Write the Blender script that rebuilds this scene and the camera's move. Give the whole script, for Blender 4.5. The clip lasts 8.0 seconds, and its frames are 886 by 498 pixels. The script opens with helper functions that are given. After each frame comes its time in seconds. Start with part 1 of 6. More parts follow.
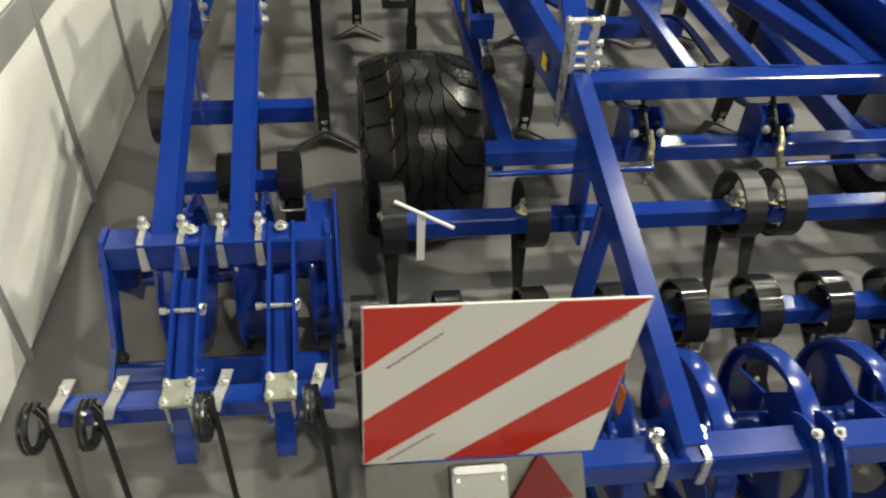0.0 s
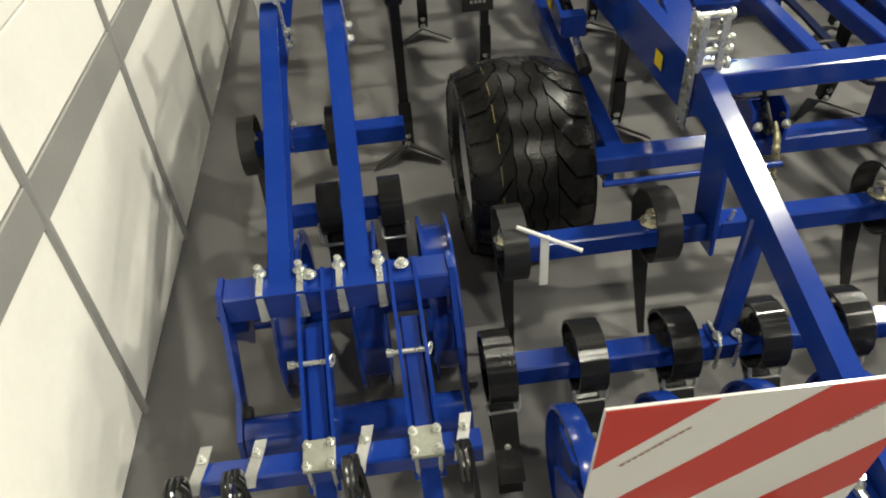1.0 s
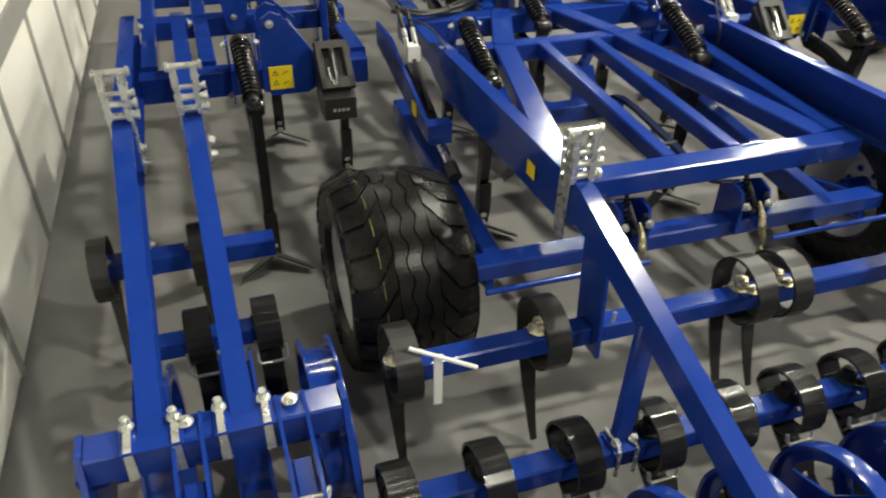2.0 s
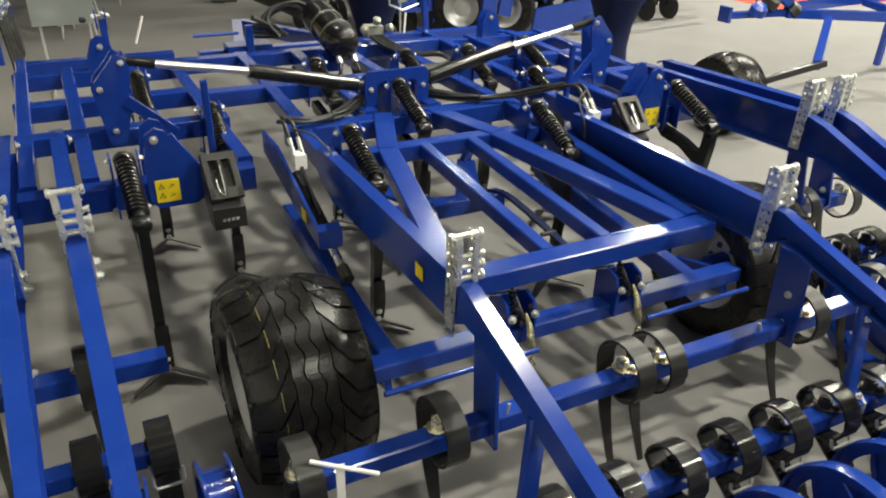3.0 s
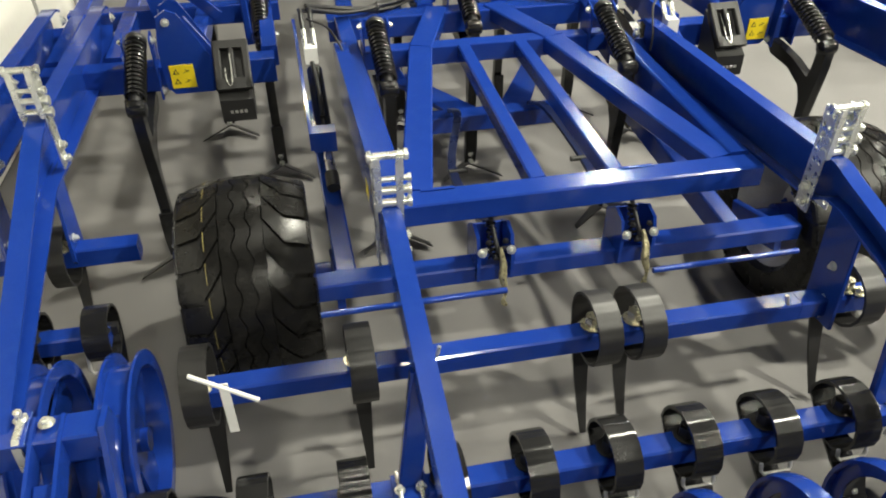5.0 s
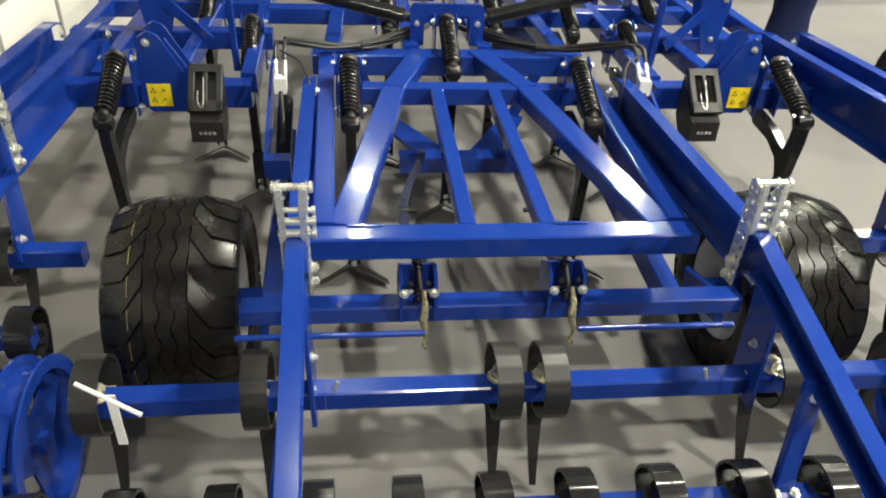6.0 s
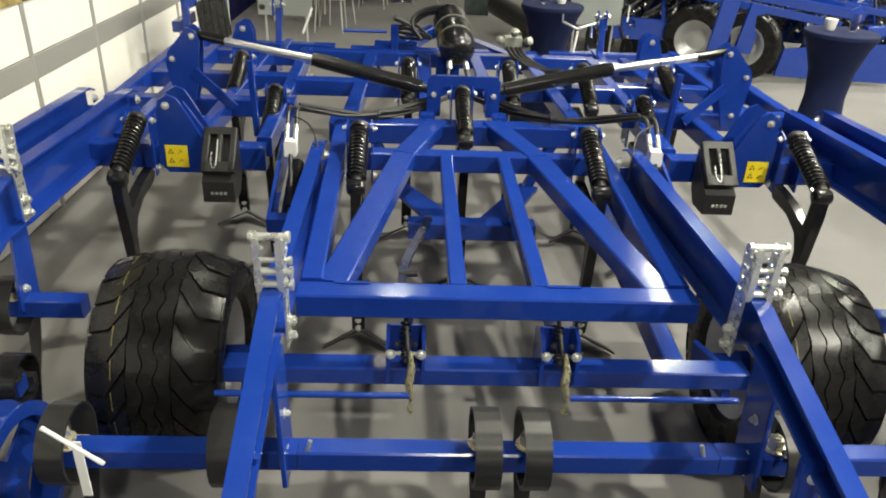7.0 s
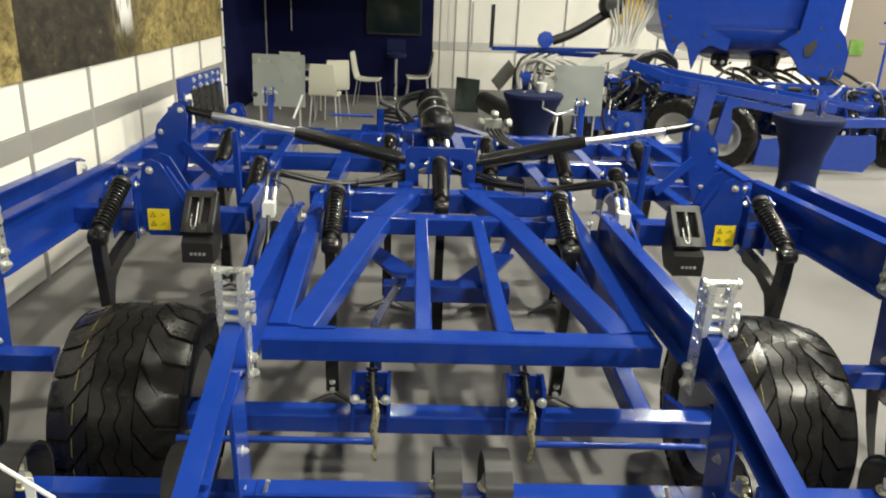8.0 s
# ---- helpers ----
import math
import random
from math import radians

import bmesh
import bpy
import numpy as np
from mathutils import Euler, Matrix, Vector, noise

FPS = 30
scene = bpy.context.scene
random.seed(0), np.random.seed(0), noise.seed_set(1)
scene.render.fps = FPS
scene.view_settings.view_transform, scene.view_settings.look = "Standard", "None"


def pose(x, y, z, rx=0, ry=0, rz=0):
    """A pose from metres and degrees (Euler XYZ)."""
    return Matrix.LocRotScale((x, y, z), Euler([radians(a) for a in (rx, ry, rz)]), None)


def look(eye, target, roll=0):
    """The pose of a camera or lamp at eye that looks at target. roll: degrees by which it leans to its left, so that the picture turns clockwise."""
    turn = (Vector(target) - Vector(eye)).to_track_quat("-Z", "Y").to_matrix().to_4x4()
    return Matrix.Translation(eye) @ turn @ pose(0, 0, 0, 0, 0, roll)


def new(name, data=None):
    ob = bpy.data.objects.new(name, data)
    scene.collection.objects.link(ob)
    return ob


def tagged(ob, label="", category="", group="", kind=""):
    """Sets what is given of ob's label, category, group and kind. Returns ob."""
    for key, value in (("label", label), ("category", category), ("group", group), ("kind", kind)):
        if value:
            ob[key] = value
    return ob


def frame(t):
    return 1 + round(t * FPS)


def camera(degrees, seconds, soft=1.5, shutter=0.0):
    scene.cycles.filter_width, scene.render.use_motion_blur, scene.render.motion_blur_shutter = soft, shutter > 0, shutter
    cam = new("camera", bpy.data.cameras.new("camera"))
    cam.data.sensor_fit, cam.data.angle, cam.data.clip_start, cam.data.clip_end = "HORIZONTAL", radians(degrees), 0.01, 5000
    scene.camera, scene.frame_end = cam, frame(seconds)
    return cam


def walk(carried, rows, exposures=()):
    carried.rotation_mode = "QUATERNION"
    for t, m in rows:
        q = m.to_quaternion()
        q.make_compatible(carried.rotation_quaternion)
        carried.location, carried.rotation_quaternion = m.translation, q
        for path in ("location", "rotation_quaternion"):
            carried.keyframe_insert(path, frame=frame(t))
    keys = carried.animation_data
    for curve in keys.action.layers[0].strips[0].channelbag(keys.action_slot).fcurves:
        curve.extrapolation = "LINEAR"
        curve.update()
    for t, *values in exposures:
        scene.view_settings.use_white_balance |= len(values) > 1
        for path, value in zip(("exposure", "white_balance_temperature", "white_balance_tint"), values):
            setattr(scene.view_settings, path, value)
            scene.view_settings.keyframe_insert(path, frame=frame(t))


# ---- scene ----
cam = camera(62.0, 8.0, 1.9, 0.25)
PATH = [
    (0, (-1.415, 0.02, 2.093), (-1.191, 1.54, 0.812), 2.7),
    (0.5, (-1.544, 0.164, 2.094), (-1.437, 1.682, 0.797), -1.4),
    (1, (-1.63, 0.249, 2.1), (-1.536, 1.758, 0.791), -4.6),
    (1.5, (-1.696, 0.32, 2.118), (-1.441, 1.88, 0.892), -3.0),
    (2, (-1.707, 0.409, 2.135), (-1.191, 1.968, 0.994), 0.9),
    (2.2, (-1.715, 0.423, 2.149), (-1.101, 1.963, 1.032), 2.3),
    (3.3, (-1.656, 0.318, 2.27), (-0.841, 1.892, 1.345), 1.2),
    (3.5, (-1.605, 0.282, 2.252), (-0.842, 1.874, 1.312), 2.1),
    (4, (-1.367, 0.246, 2.232), (-0.79, 1.837, 1.165), 1.2),
    (4.2, (-1.237, 0.265, 2.214), (-0.726, 1.855, 1.114), 0.2),
    (5.3, (-0.746, 0.398, 2.187), (-0.475, 1.978, 0.99), 0.4),
    (5.5, (-0.649, 0.362, 2.194), (-0.351, 1.948, 1.012), 2.7),
    (6, (-0.469, 0.32, 2.2), (-0.26, 1.976, 1.098), 3.0),
    (6.5, (-0.354, 0.325, 2.186), (-0.191, 2.051, 1.189), 3.3),
    (7, (-0.265, 0.307, 2.115), (-0.185, 2.085, 1.202), 2.5),
    (7.5, (-0.188, 0.228, 2.065), (-0.058, 2.055, 1.262), 3.4),
    (8, (-0.148, 0.176, 1.966), (-0.07, 2.062, 1.304), 2.4),
]
walk(cam, [(t, look(eye, target, roll)) for t, eye, target, roll in PATH], [(0.0, -0.13), (1.0, -0.15), (1.6, -0.1), (2.2, -0.01), (3.5, 0.2), (4.0, 0.26), (5.5, 0.28), (7.0, 0.22), (8.0, 0.16)])

# ---- world and light ----
world = bpy.data.worlds.new("hall_air")
scene.world = world
world.use_nodes = True
world.node_tree.nodes["Background"].inputs[0].default_value = (0.8, 0.85, 1.0, 1)
world.node_tree.nodes["Background"].inputs[1].default_value = 0.01


def lamp(x, y, z, size, watts, colour=(1.0, 0.97, 0.81)):
    data = bpy.data.lights.new("hall_lamp", "AREA")
    data.shape, data.size, data.energy, data.color = "DISK", size, watts, colour
    ob = new("hall_lamp", data)
    ob.matrix_basis = pose(x, y, z)
    return ob


LAMPS = [(x, y, 7.0, w) for x, y, w in ((-0.76, 1.95, 40), (2.62, 3.8, 460), (5.0, -1.0, 720), (9.6, 1.4, 420), (-0.8, 7.6, 60), (5.6, 7.4, 200), (10.6, 7.8, 680), (-0.6, 12.2, 50), (4.75, 12.2, 170), (10.8, 13.2, 760), (0.6, -4.6, 330), (5.4, -6.2, 100), (15.4, 0.4, 900), (15.6, 8.2, 700), (20.6, 3.2, 1100), (-0.6, 28.6, 260), (5.3, 28.4, 260))]
for lx, ly, lz, watts in LAMPS:
    lamp(lx, ly, lz, 0.32, watts)

# ---- materials ----


def material(name, base, rough=0.5, metal=0.0, vary=0.12, scale=6.0, fine=90.0, bump=0.0, coat=0.0, dirt=None, dirt_amount=0.0, rvary=0.1, spec=0.5):
    """A painted, metal or cloth surface: broad and fine variation of colour and roughness, fine relief."""
    m = bpy.data.materials.new(name)
    m.use_nodes = True
    nt = m.node_tree
    b = nt.nodes["Principled BSDF"]
    b.inputs["Metallic"].default_value = metal
    b.inputs["Coat Weight"].default_value = coat
    b.inputs["Coat Roughness"].default_value = 0.06
    b.inputs["Specular IOR Level"].default_value = spec
    tc = nt.nodes.new("ShaderNodeTexCoord")
    n1 = nt.nodes.new("ShaderNodeTexNoise")
    n1.inputs["Scale"].default_value, n1.inputs["Detail"].default_value = scale, 6
    n2 = nt.nodes.new("ShaderNodeTexNoise")
    n2.inputs["Scale"].default_value, n2.inputs["Detail"].default_value = fine, 3
    for n in (n1, n2):
        nt.links.new(tc.outputs["Object"], n.inputs["Vector"])
    mix = nt.nodes.new("ShaderNodeMath")
    mix.operation = "ADD"
    nt.links.new(n1.outputs["Fac"], mix.inputs[0])
    nt.links.new(n2.outputs["Fac"], mix.inputs[1])
    ramp = nt.nodes.new("ShaderNodeMapRange")
    ramp.inputs["From Min"].default_value, ramp.inputs["From Max"].default_value = 0.6, 1.4
    ramp.inputs["To Min"].default_value, ramp.inputs["To Max"].default_value = 1 - vary, 1 + vary
    nt.links.new(mix.outputs[0], ramp.inputs["Value"])
    tint = nt.nodes.new("ShaderNodeVectorMath")
    tint.operation = "SCALE"
    tint.inputs[0].default_value = base
    nt.links.new(ramp.outputs[0], tint.inputs["Scale"])
    out = tint.outputs[0]
    if dirt:
        n3 = nt.nodes.new("ShaderNodeTexNoise")
        n3.inputs["Scale"].default_value, n3.inputs["Detail"].default_value, n3.inputs["Roughness"].default_value = scale * 2.3, 8, 0.7
        nt.links.new(tc.outputs["Object"], n3.inputs["Vector"])
        r3 = nt.nodes.new("ShaderNodeMapRange")
        r3.inputs["From Min"].default_value, r3.inputs["From Max"].default_value = 0.48, 0.75
        r3.inputs["To Min"].default_value, r3.inputs["To Max"].default_value = 0, dirt_amount
        nt.links.new(n3.outputs["Fac"], r3.inputs["Value"])
        mc = nt.nodes.new("ShaderNodeMix")
        mc.data_type = "RGBA"
        mc.inputs["B"].default_value = (*dirt, 1)
        nt.links.new(r3.outputs[0], mc.inputs["Factor"])
        nt.links.new(out, mc.inputs["A"])
        out = mc.outputs["Result"]
    nt.links.new(out, b.inputs["Base Color"])
    rr = nt.nodes.new("ShaderNodeMapRange")
    rr.inputs["From Min"].default_value, rr.inputs["From Max"].default_value = 0.3, 0.7
    rr.inputs["To Min"].default_value, rr.inputs["To Max"].default_value = max(0.02, rough - rvary), min(1, rough + rvary)
    nt.links.new(n1.outputs["Fac"], rr.inputs["Value"])
    nt.links.new(rr.outputs[0], b.inputs["Roughness"])
    if bump:
        bp = nt.nodes.new("ShaderNodeBump")
        bp.inputs["Strength"].default_value, bp.inputs["Distance"].default_value = 1.0, bump
        nt.links.new(n2.outputs["Fac"], bp.inputs["Height"])
        nt.links.new(bp.outputs[0], b.inputs["Normal"])
    return m


BLUE = material("blue_paint", (0.0085, 0.0365, 0.258), 0.165, vary=0.1, fine=260, bump=0.0001, coat=0.3, dirt=(0.03, 0.075, 0.28), dirt_amount=0.25, rvary=0.03)
NAVY_METAL = material("dark_blue_paint", (0.012, 0.05, 0.33), 0.36, vary=0.12, fine=200)
# the machine's blue darkened, so that shade under the frame is in the colour
SHADED_BLUE = material("shaded_blue_enamel", (0.004, 0.010, 0.05), 0.3, vary=0.15, fine=200)
BLACK = material("black_paint", (0.011, 0.0112, 0.012), 0.16, vary=0.25, fine=180, bump=0.0003, rvary=0.08)
RING = material("black_spring_steel", (0.012, 0.012, 0.0125), 0.19, vary=0.25, fine=180, bump=0.0003, rvary=0.06)
SATIN = material("black_steel", (0.018, 0.0178, 0.018), 0.42, vary=0.25, fine=180, bump=0.0004)
RUBBER = material("tyre_rubber", (0.009, 0.0088, 0.0086), 0.27, spec=0.26, vary=0.2, scale=9, fine=140, bump=0.0006, dirt=(0.028, 0.026, 0.024), dirt_amount=0.4, rvary=0.1)
HOSE = material("black_hose", (0.012, 0.012, 0.013), 0.45, vary=0.2)
ZINC = material("galvanised_zinc", (0.72, 0.73, 0.68), 0.30, metal=0.75, vary=0.14, scale=22, fine=70, bump=0.00008)
ZINC_FLAT = material("zinc_plate", (0.58, 0.58, 0.56), 0.45, metal=0.75, vary=0.12, scale=12)
LAMPGREY = material("grey_lamp_box", (0.36, 0.36, 0.34), 0.35, vary=0.08)
SHEET = material("dull_sheet", (0.12, 0.12, 0.11), 0.5, metal=0.3, vary=0.12, scale=12)
CAST = material("cast_clamp", (0.40, 0.41, 0.35), 0.45, metal=0.5, vary=0.15, scale=20)
HOOK = material("dull_yellow_zinc", (0.36, 0.33, 0.20), 0.32, metal=0.6, vary=0.35, scale=60)
BRASS = material("yellow_zinc", (0.68, 0.65, 0.5), 0.28, metal=0.65, vary=0.2, scale=30)
CHROME = material("chrome", (0.92, 0.92, 0.92), 0.3, metal=1.0, vary=0.03, rvary=0.04)
RIM = material("silver_rim", (0.5, 0.5, 0.5), 0.4, metal=0.6, vary=0.1)
CARPET = material("grey_carpet", (0.185, 0.180, 0.177), 0.95, vary=0.14, scale=1.6, fine=420, bump=0.002, dirt=(0.17, 0.165, 0.165), dirt_amount=0.5, spec=0.1)
PANEL = material("white_panel", (0.85, 0.83, 0.77), 0.5, vary=0.03, scale=1.2, fine=30, dirt=(0.68, 0.66, 0.6), dirt_amount=0.3)
ALU = material("anodised_aluminium", (0.36, 0.355, 0.34), 0.5, metal=0.35, vary=0.06)
SOFTGREY = material("pale_grey_rail", (0.55, 0.545, 0.53), 0.5, vary=0.05)
BEIGE = material("beige_wall", (0.17, 0.15, 0.13), 0.7, vary=0.06, scale=1.5)
GREENPRINT = material("green_print", (0.10, 0.20, 0.04), 0.4, vary=0.5, scale=9)
STRAW = material("golden_print", (0.55, 0.36, 0.06), 0.5, vary=0.5, scale=7, fine=40)
RAIL = material("grey_rail", (0.3, 0.295, 0.28), 0.5, metal=0.15, vary=0.06)
RED = material("red_reflective", (0.55, 0.035, 0.025), 0.14, vary=0.08, fine=400, bump=0.0001)
WHITE = material("white_reflective", (0.75, 0.74, 0.72), 0.14, vary=0.04, fine=400)
LENS = material("red_lens", (0.13, 0.004, 0.004), 0.4, spec=0.25, vary=0.2, scale=60, fine=300, bump=0.0008)
AMBER = material("amber_reflector", (0.75, 0.2, 0.02), 0.15, vary=0.1)
FADED = material("faded_yellow", (0.2, 0.165, 0.05), 0.6, vary=0.3)
YELLOW = material("yellow_sticker", (0.85, 0.66, 0.02), 0.4, vary=0.04)
PRINTED = material("print_red", (0.36, 0.20, 0.18), 0.4, vary=0.3)
INK = material("black_ink", (0.02, 0.02, 0.02), 0.5)
PLASTIC = material("white_plastic", (0.78, 0.78, 0.76), 0.35, vary=0.04)
BOOTH = material("blue_booth_wall", (0.0017, 0.0033, 0.037), 0.7, spec=0.15, vary=0.08, scale=1.5)
FABRIC = material("dark_blue_fabric", (0.008, 0.013, 0.05), 0.85, vary=0.15, scale=8, fine=500, bump=0.0008, spec=0.2)
GLASSY = material("screen", (0.01, 0.016, 0.014), 0.12, vary=0.3, scale=1.0)
BOARD = material("grey_board", (0.36, 0.39, 0.38), 0.3, metal=0.6, vary=0.05, scale=3)
CEIL = material("ceiling_grey", (0.10, 0.10, 0.105), 0.9, vary=0.1, scale=0.6)
HALLWALL = material("hall_wall", (0.22, 0.215, 0.205), 0.8, vary=0.08, scale=0.5)
HOSE_GREY = material("grey_hose", (0.4, 0.4, 0.38), 0.45, vary=0.1)
CHAIR = material("cream_shell", (0.60, 0.59, 0.50), 0.4, vary=0.04)
REDCARPET = material("red_carpet", (0.45, 0.07, 0.04), 0.95, vary=0.1, fine=400, spec=0.1)


def poster_material():
    """A field photograph: straw stubble, dark turned soil and straw again, along the wall."""
    m = bpy.data.materials.new("field_print")
    m.use_nodes = True
    nt = m.node_tree
    b = nt.nodes["Principled BSDF"]
    b.inputs["Roughness"].default_value = 0.45
    tc = nt.nodes.new("ShaderNodeTexCoord")
    mp = nt.nodes.new("ShaderNodeMapping")
    mp.inputs["Scale"].default_value = (1, 1, 1.5)
    mp.inputs["Rotation"].default_value = (0.5, 0, 0)
    nt.links.new(tc.outputs["Object"], mp.inputs["Vector"])
    n1 = nt.nodes.new("ShaderNodeTexNoise")
    n1.inputs["Scale"].default_value, n1.inputs["Detail"].default_value, n1.inputs["Roughness"].default_value = 9, 8, 0.68
    n1.inputs["Distortion"].default_value = 0.35
    nt.links.new(mp.outputs[0], n1.inputs["Vector"])
    straw = nt.nodes.new("ShaderNodeValToRGB")
    straw.color_ramp.elements[0].color, straw.color_ramp.elements[0].position = (0.09, 0.068, 0.018, 1), 0.36
    straw.color_ramp.elements[1].color, straw.color_ramp.elements[1].position = (0.42, 0.33, 0.12, 1), 0.66
    nt.links.new(n1.outputs["Fac"], straw.inputs[0])
    soil = nt.nodes.new("ShaderNodeValToRGB")
    soil.color_ramp.elements[0].color, soil.color_ramp.elements[0].position = (0.014, 0.011, 0.007, 1), 0.42
    soil.color_ramp.elements[1].color, soil.color_ramp.elements[1].position = (0.40, 0.36, 0.24, 1), 0.74
    mid = soil.color_ramp.elements.new(0.64)
    mid.color = (0.055, 0.046, 0.028, 1)
    nt.links.new(n1.outputs["Fac"], soil.inputs[0])
    sep = nt.nodes.new("ShaderNodeSeparateXYZ")
    nt.links.new(tc.outputs["Object"], sep.inputs[0])
    n2 = nt.nodes.new("ShaderNodeTexNoise")
    n2.inputs["Scale"].default_value, n2.inputs["Detail"].default_value = 1.6, 7
    nt.links.new(tc.outputs["Object"], n2.inputs["Vector"])
    w = nt.nodes.new("ShaderNodeMath")
    w.operation = "MULTIPLY_ADD"
    w.inputs[1].default_value = 1.8
    nt.links.new(n2.outputs["Fac"], w.inputs[0])
    nt.links.new(sep.outputs["Y"], w.inputs[2])
    fade = nt.nodes.new("ShaderNodeMapRange")
    fade.inputs["From Min"].default_value, fade.inputs["From Max"].default_value = 7.3, 8.2
    fade.inputs["To Min"].default_value, fade.inputs["To Max"].default_value = 1, 0
    nt.links.new(w.outputs[0], fade.inputs["Value"])
    edge = nt.nodes.new("ShaderNodeMath")
    edge.operation = "GREATER_THAN"
    edge.inputs[1].default_value = 4.93
    nt.links.new(sep.outputs["Y"], edge.inputs[0])
    band = nt.nodes.new("ShaderNodeMath")
    band.operation = "MULTIPLY"
    nt.links.new(edge.outputs[0], band.inputs[0])
    nt.links.new(fade.outputs[0], band.inputs[1])
    mx = nt.nodes.new("ShaderNodeMix")
    mx.data_type = "RGBA"
    nt.links.new(band.outputs[0], mx.inputs["Factor"])
    nt.links.new(straw.outputs[0], mx.inputs["A"])
    nt.links.new(soil.outputs[0], mx.inputs["B"])
    n4 = nt.nodes.new("ShaderNodeTexNoise")
    n4.inputs["Scale"].default_value, n4.inputs["Detail"].default_value, n4.inputs["Roughness"].default_value = 2.2, 5, 0.65
    nt.links.new(tc.outputs["Object"], n4.inputs["Vector"])
    patch = nt.nodes.new("ShaderNodeMapRange")
    patch.inputs["From Min"].default_value, patch.inputs["From Max"].default_value = 0.36, 0.64
    patch.inputs["To Min"].default_value, patch.inputs["To Max"].default_value = 0.55, 1.25
    nt.links.new(n4.outputs["Fac"], patch.inputs["Value"])
    tone = nt.nodes.new("ShaderNodeVectorMath")
    tone.operation = "SCALE"
    nt.links.new(mx.outputs["Result"], tone.inputs[0])
    nt.links.new(patch.outputs[0], tone.inputs["Scale"])
    def axis_ramp(sock, lo, hi):
        r = nt.nodes.new("ShaderNodeMapRange")
        r.interpolation_type = "SMOOTHSTEP"
        r.inputs["From Min"].default_value, r.inputs["From Max"].default_value = lo, hi
        nt.links.new(sock, r.inputs["Value"])
        return r.outputs[0]

    def times(a_, b_):
        q = nt.nodes.new("ShaderNodeMath")
        q.operation = "MULTIPLY"
        nt.links.new(a_, q.inputs[0])
        nt.links.new(b_, q.inputs[1])
        return q.outputs[0]
    wisp = nt.nodes.new("ShaderNodeTexNoise")
    wisp.inputs["Scale"].default_value, wisp.inputs["Detail"].default_value = 1.0, 5
    wm = nt.nodes.new("ShaderNodeMapping")
    wm.inputs["Scale"].default_value = (1, 14, 2.2)
    nt.links.new(tc.outputs["Object"], wm.inputs["Vector"])
    nt.links.new(wm.outputs[0], wisp.inputs["Vector"])
    plume = times(times(axis_ramp(sep.outputs["Y"], 6.42, 6.60), axis_ramp(sep.outputs["Y"], 6.95, 6.78)), times(axis_ramp(sep.outputs["Z"], 1.46, 1.72), axis_ramp(wisp.outputs["Fac"], 0.46, 0.56)))
    fog = nt.nodes.new("ShaderNodeMix")
    fog.data_type = "RGBA"
    fog.inputs["B"].default_value = (0.80, 0.79, 0.76, 1)
    nt.links.new(plume, fog.inputs["Factor"])
    nt.links.new(tone.outputs[0], fog.inputs["A"])
    nt.links.new(fog.outputs["Result"], b.inputs["Base Color"])
    return m


PRINT = poster_material()
GLASS = bpy.data.materials.new("clear_glass")
GLASS.use_nodes = True
GLASS.node_tree.nodes["Principled BSDF"].inputs["Transmission Weight"].default_value = 1.0
GLASS.node_tree.nodes["Principled BSDF"].inputs["Roughness"].default_value = 0.02

# ---- mesh tools ----
X, Y, Zv = Vector((1, 0, 0)), Vector((0, 1, 0)), Vector((0, 0, 1))


def V(*a):
    return Vector(a)


def ring_faces(bm, rings, closed=True, cap=True):
    n = len(rings[0])
    for a, b in zip(rings, rings[1:]):
        for i in range(n if closed else n - 1):
            j = (i + 1) % n
            bm.faces.new((a[i], a[j], b[j], b[i]))
    if cap:
        bm.faces.new(list(reversed(rings[0])))
        bm.faces.new(rings[-1])


def perforated(bm, at, w, h, th, cols, rows, hole):
    """A flat plate in the yz plane with a grid of round holes; at(u, v, side) places a point, u across, v along."""
    cw, ch = w / cols, h / rows
    for i in range(cols):
        for j in range(rows):
            cu, cv = -w / 2 + cw * (i + 0.5), ch * (j + 0.5)
            out, inn = [], []
            for k in range(8):
                a = math.pi / 4 * k
                c, e = math.cos(a), math.sin(a)
                m = max(abs(c), abs(e))
                out.append((cu + c / m * cw / 2, cv + e / m * ch / 2))
                inn.append((cu + c * hole, cv + e * hole))
            lay = [[[bm.verts.new(at(u, v, t)) for u, v in ring] for ring in (out, inn)] for t in (-th / 2, th / 2)]
            for k in range(8):
                n = (k + 1) % 8
                for lo in lay:
                    bm.faces.new((lo[0][k], lo[0][n], lo[1][n], lo[1][k]))
                (u0, v0), (u1, v1) = out[k], out[n]
                rim = min(w / 2 - abs(u0), w / 2 - abs(u1)) if abs(u0 - u1) < 1e-6 else (0 if abs(v0 - v1) < 1e-6 and (v0 < 1e-6 or v0 > h - 1e-6) else 1)
                for ring in (0, 1) if rim < 1e-6 else (1,):
                    bm.faces.new((lay[0][ring][k], lay[0][ring][n], lay[1][ring][n], lay[1][ring][k]))
    bmesh.ops.remove_doubles(bm, verts=bm.verts, dist=1e-5)
    return bm


def axes(d, up=None):
    d = d.normalized()
    up = Vector(up) if up else (Zv if abs(d.z) < 0.9 else Y)
    s = d.cross(up).normalized()
    return s, s.cross(d).normalized()


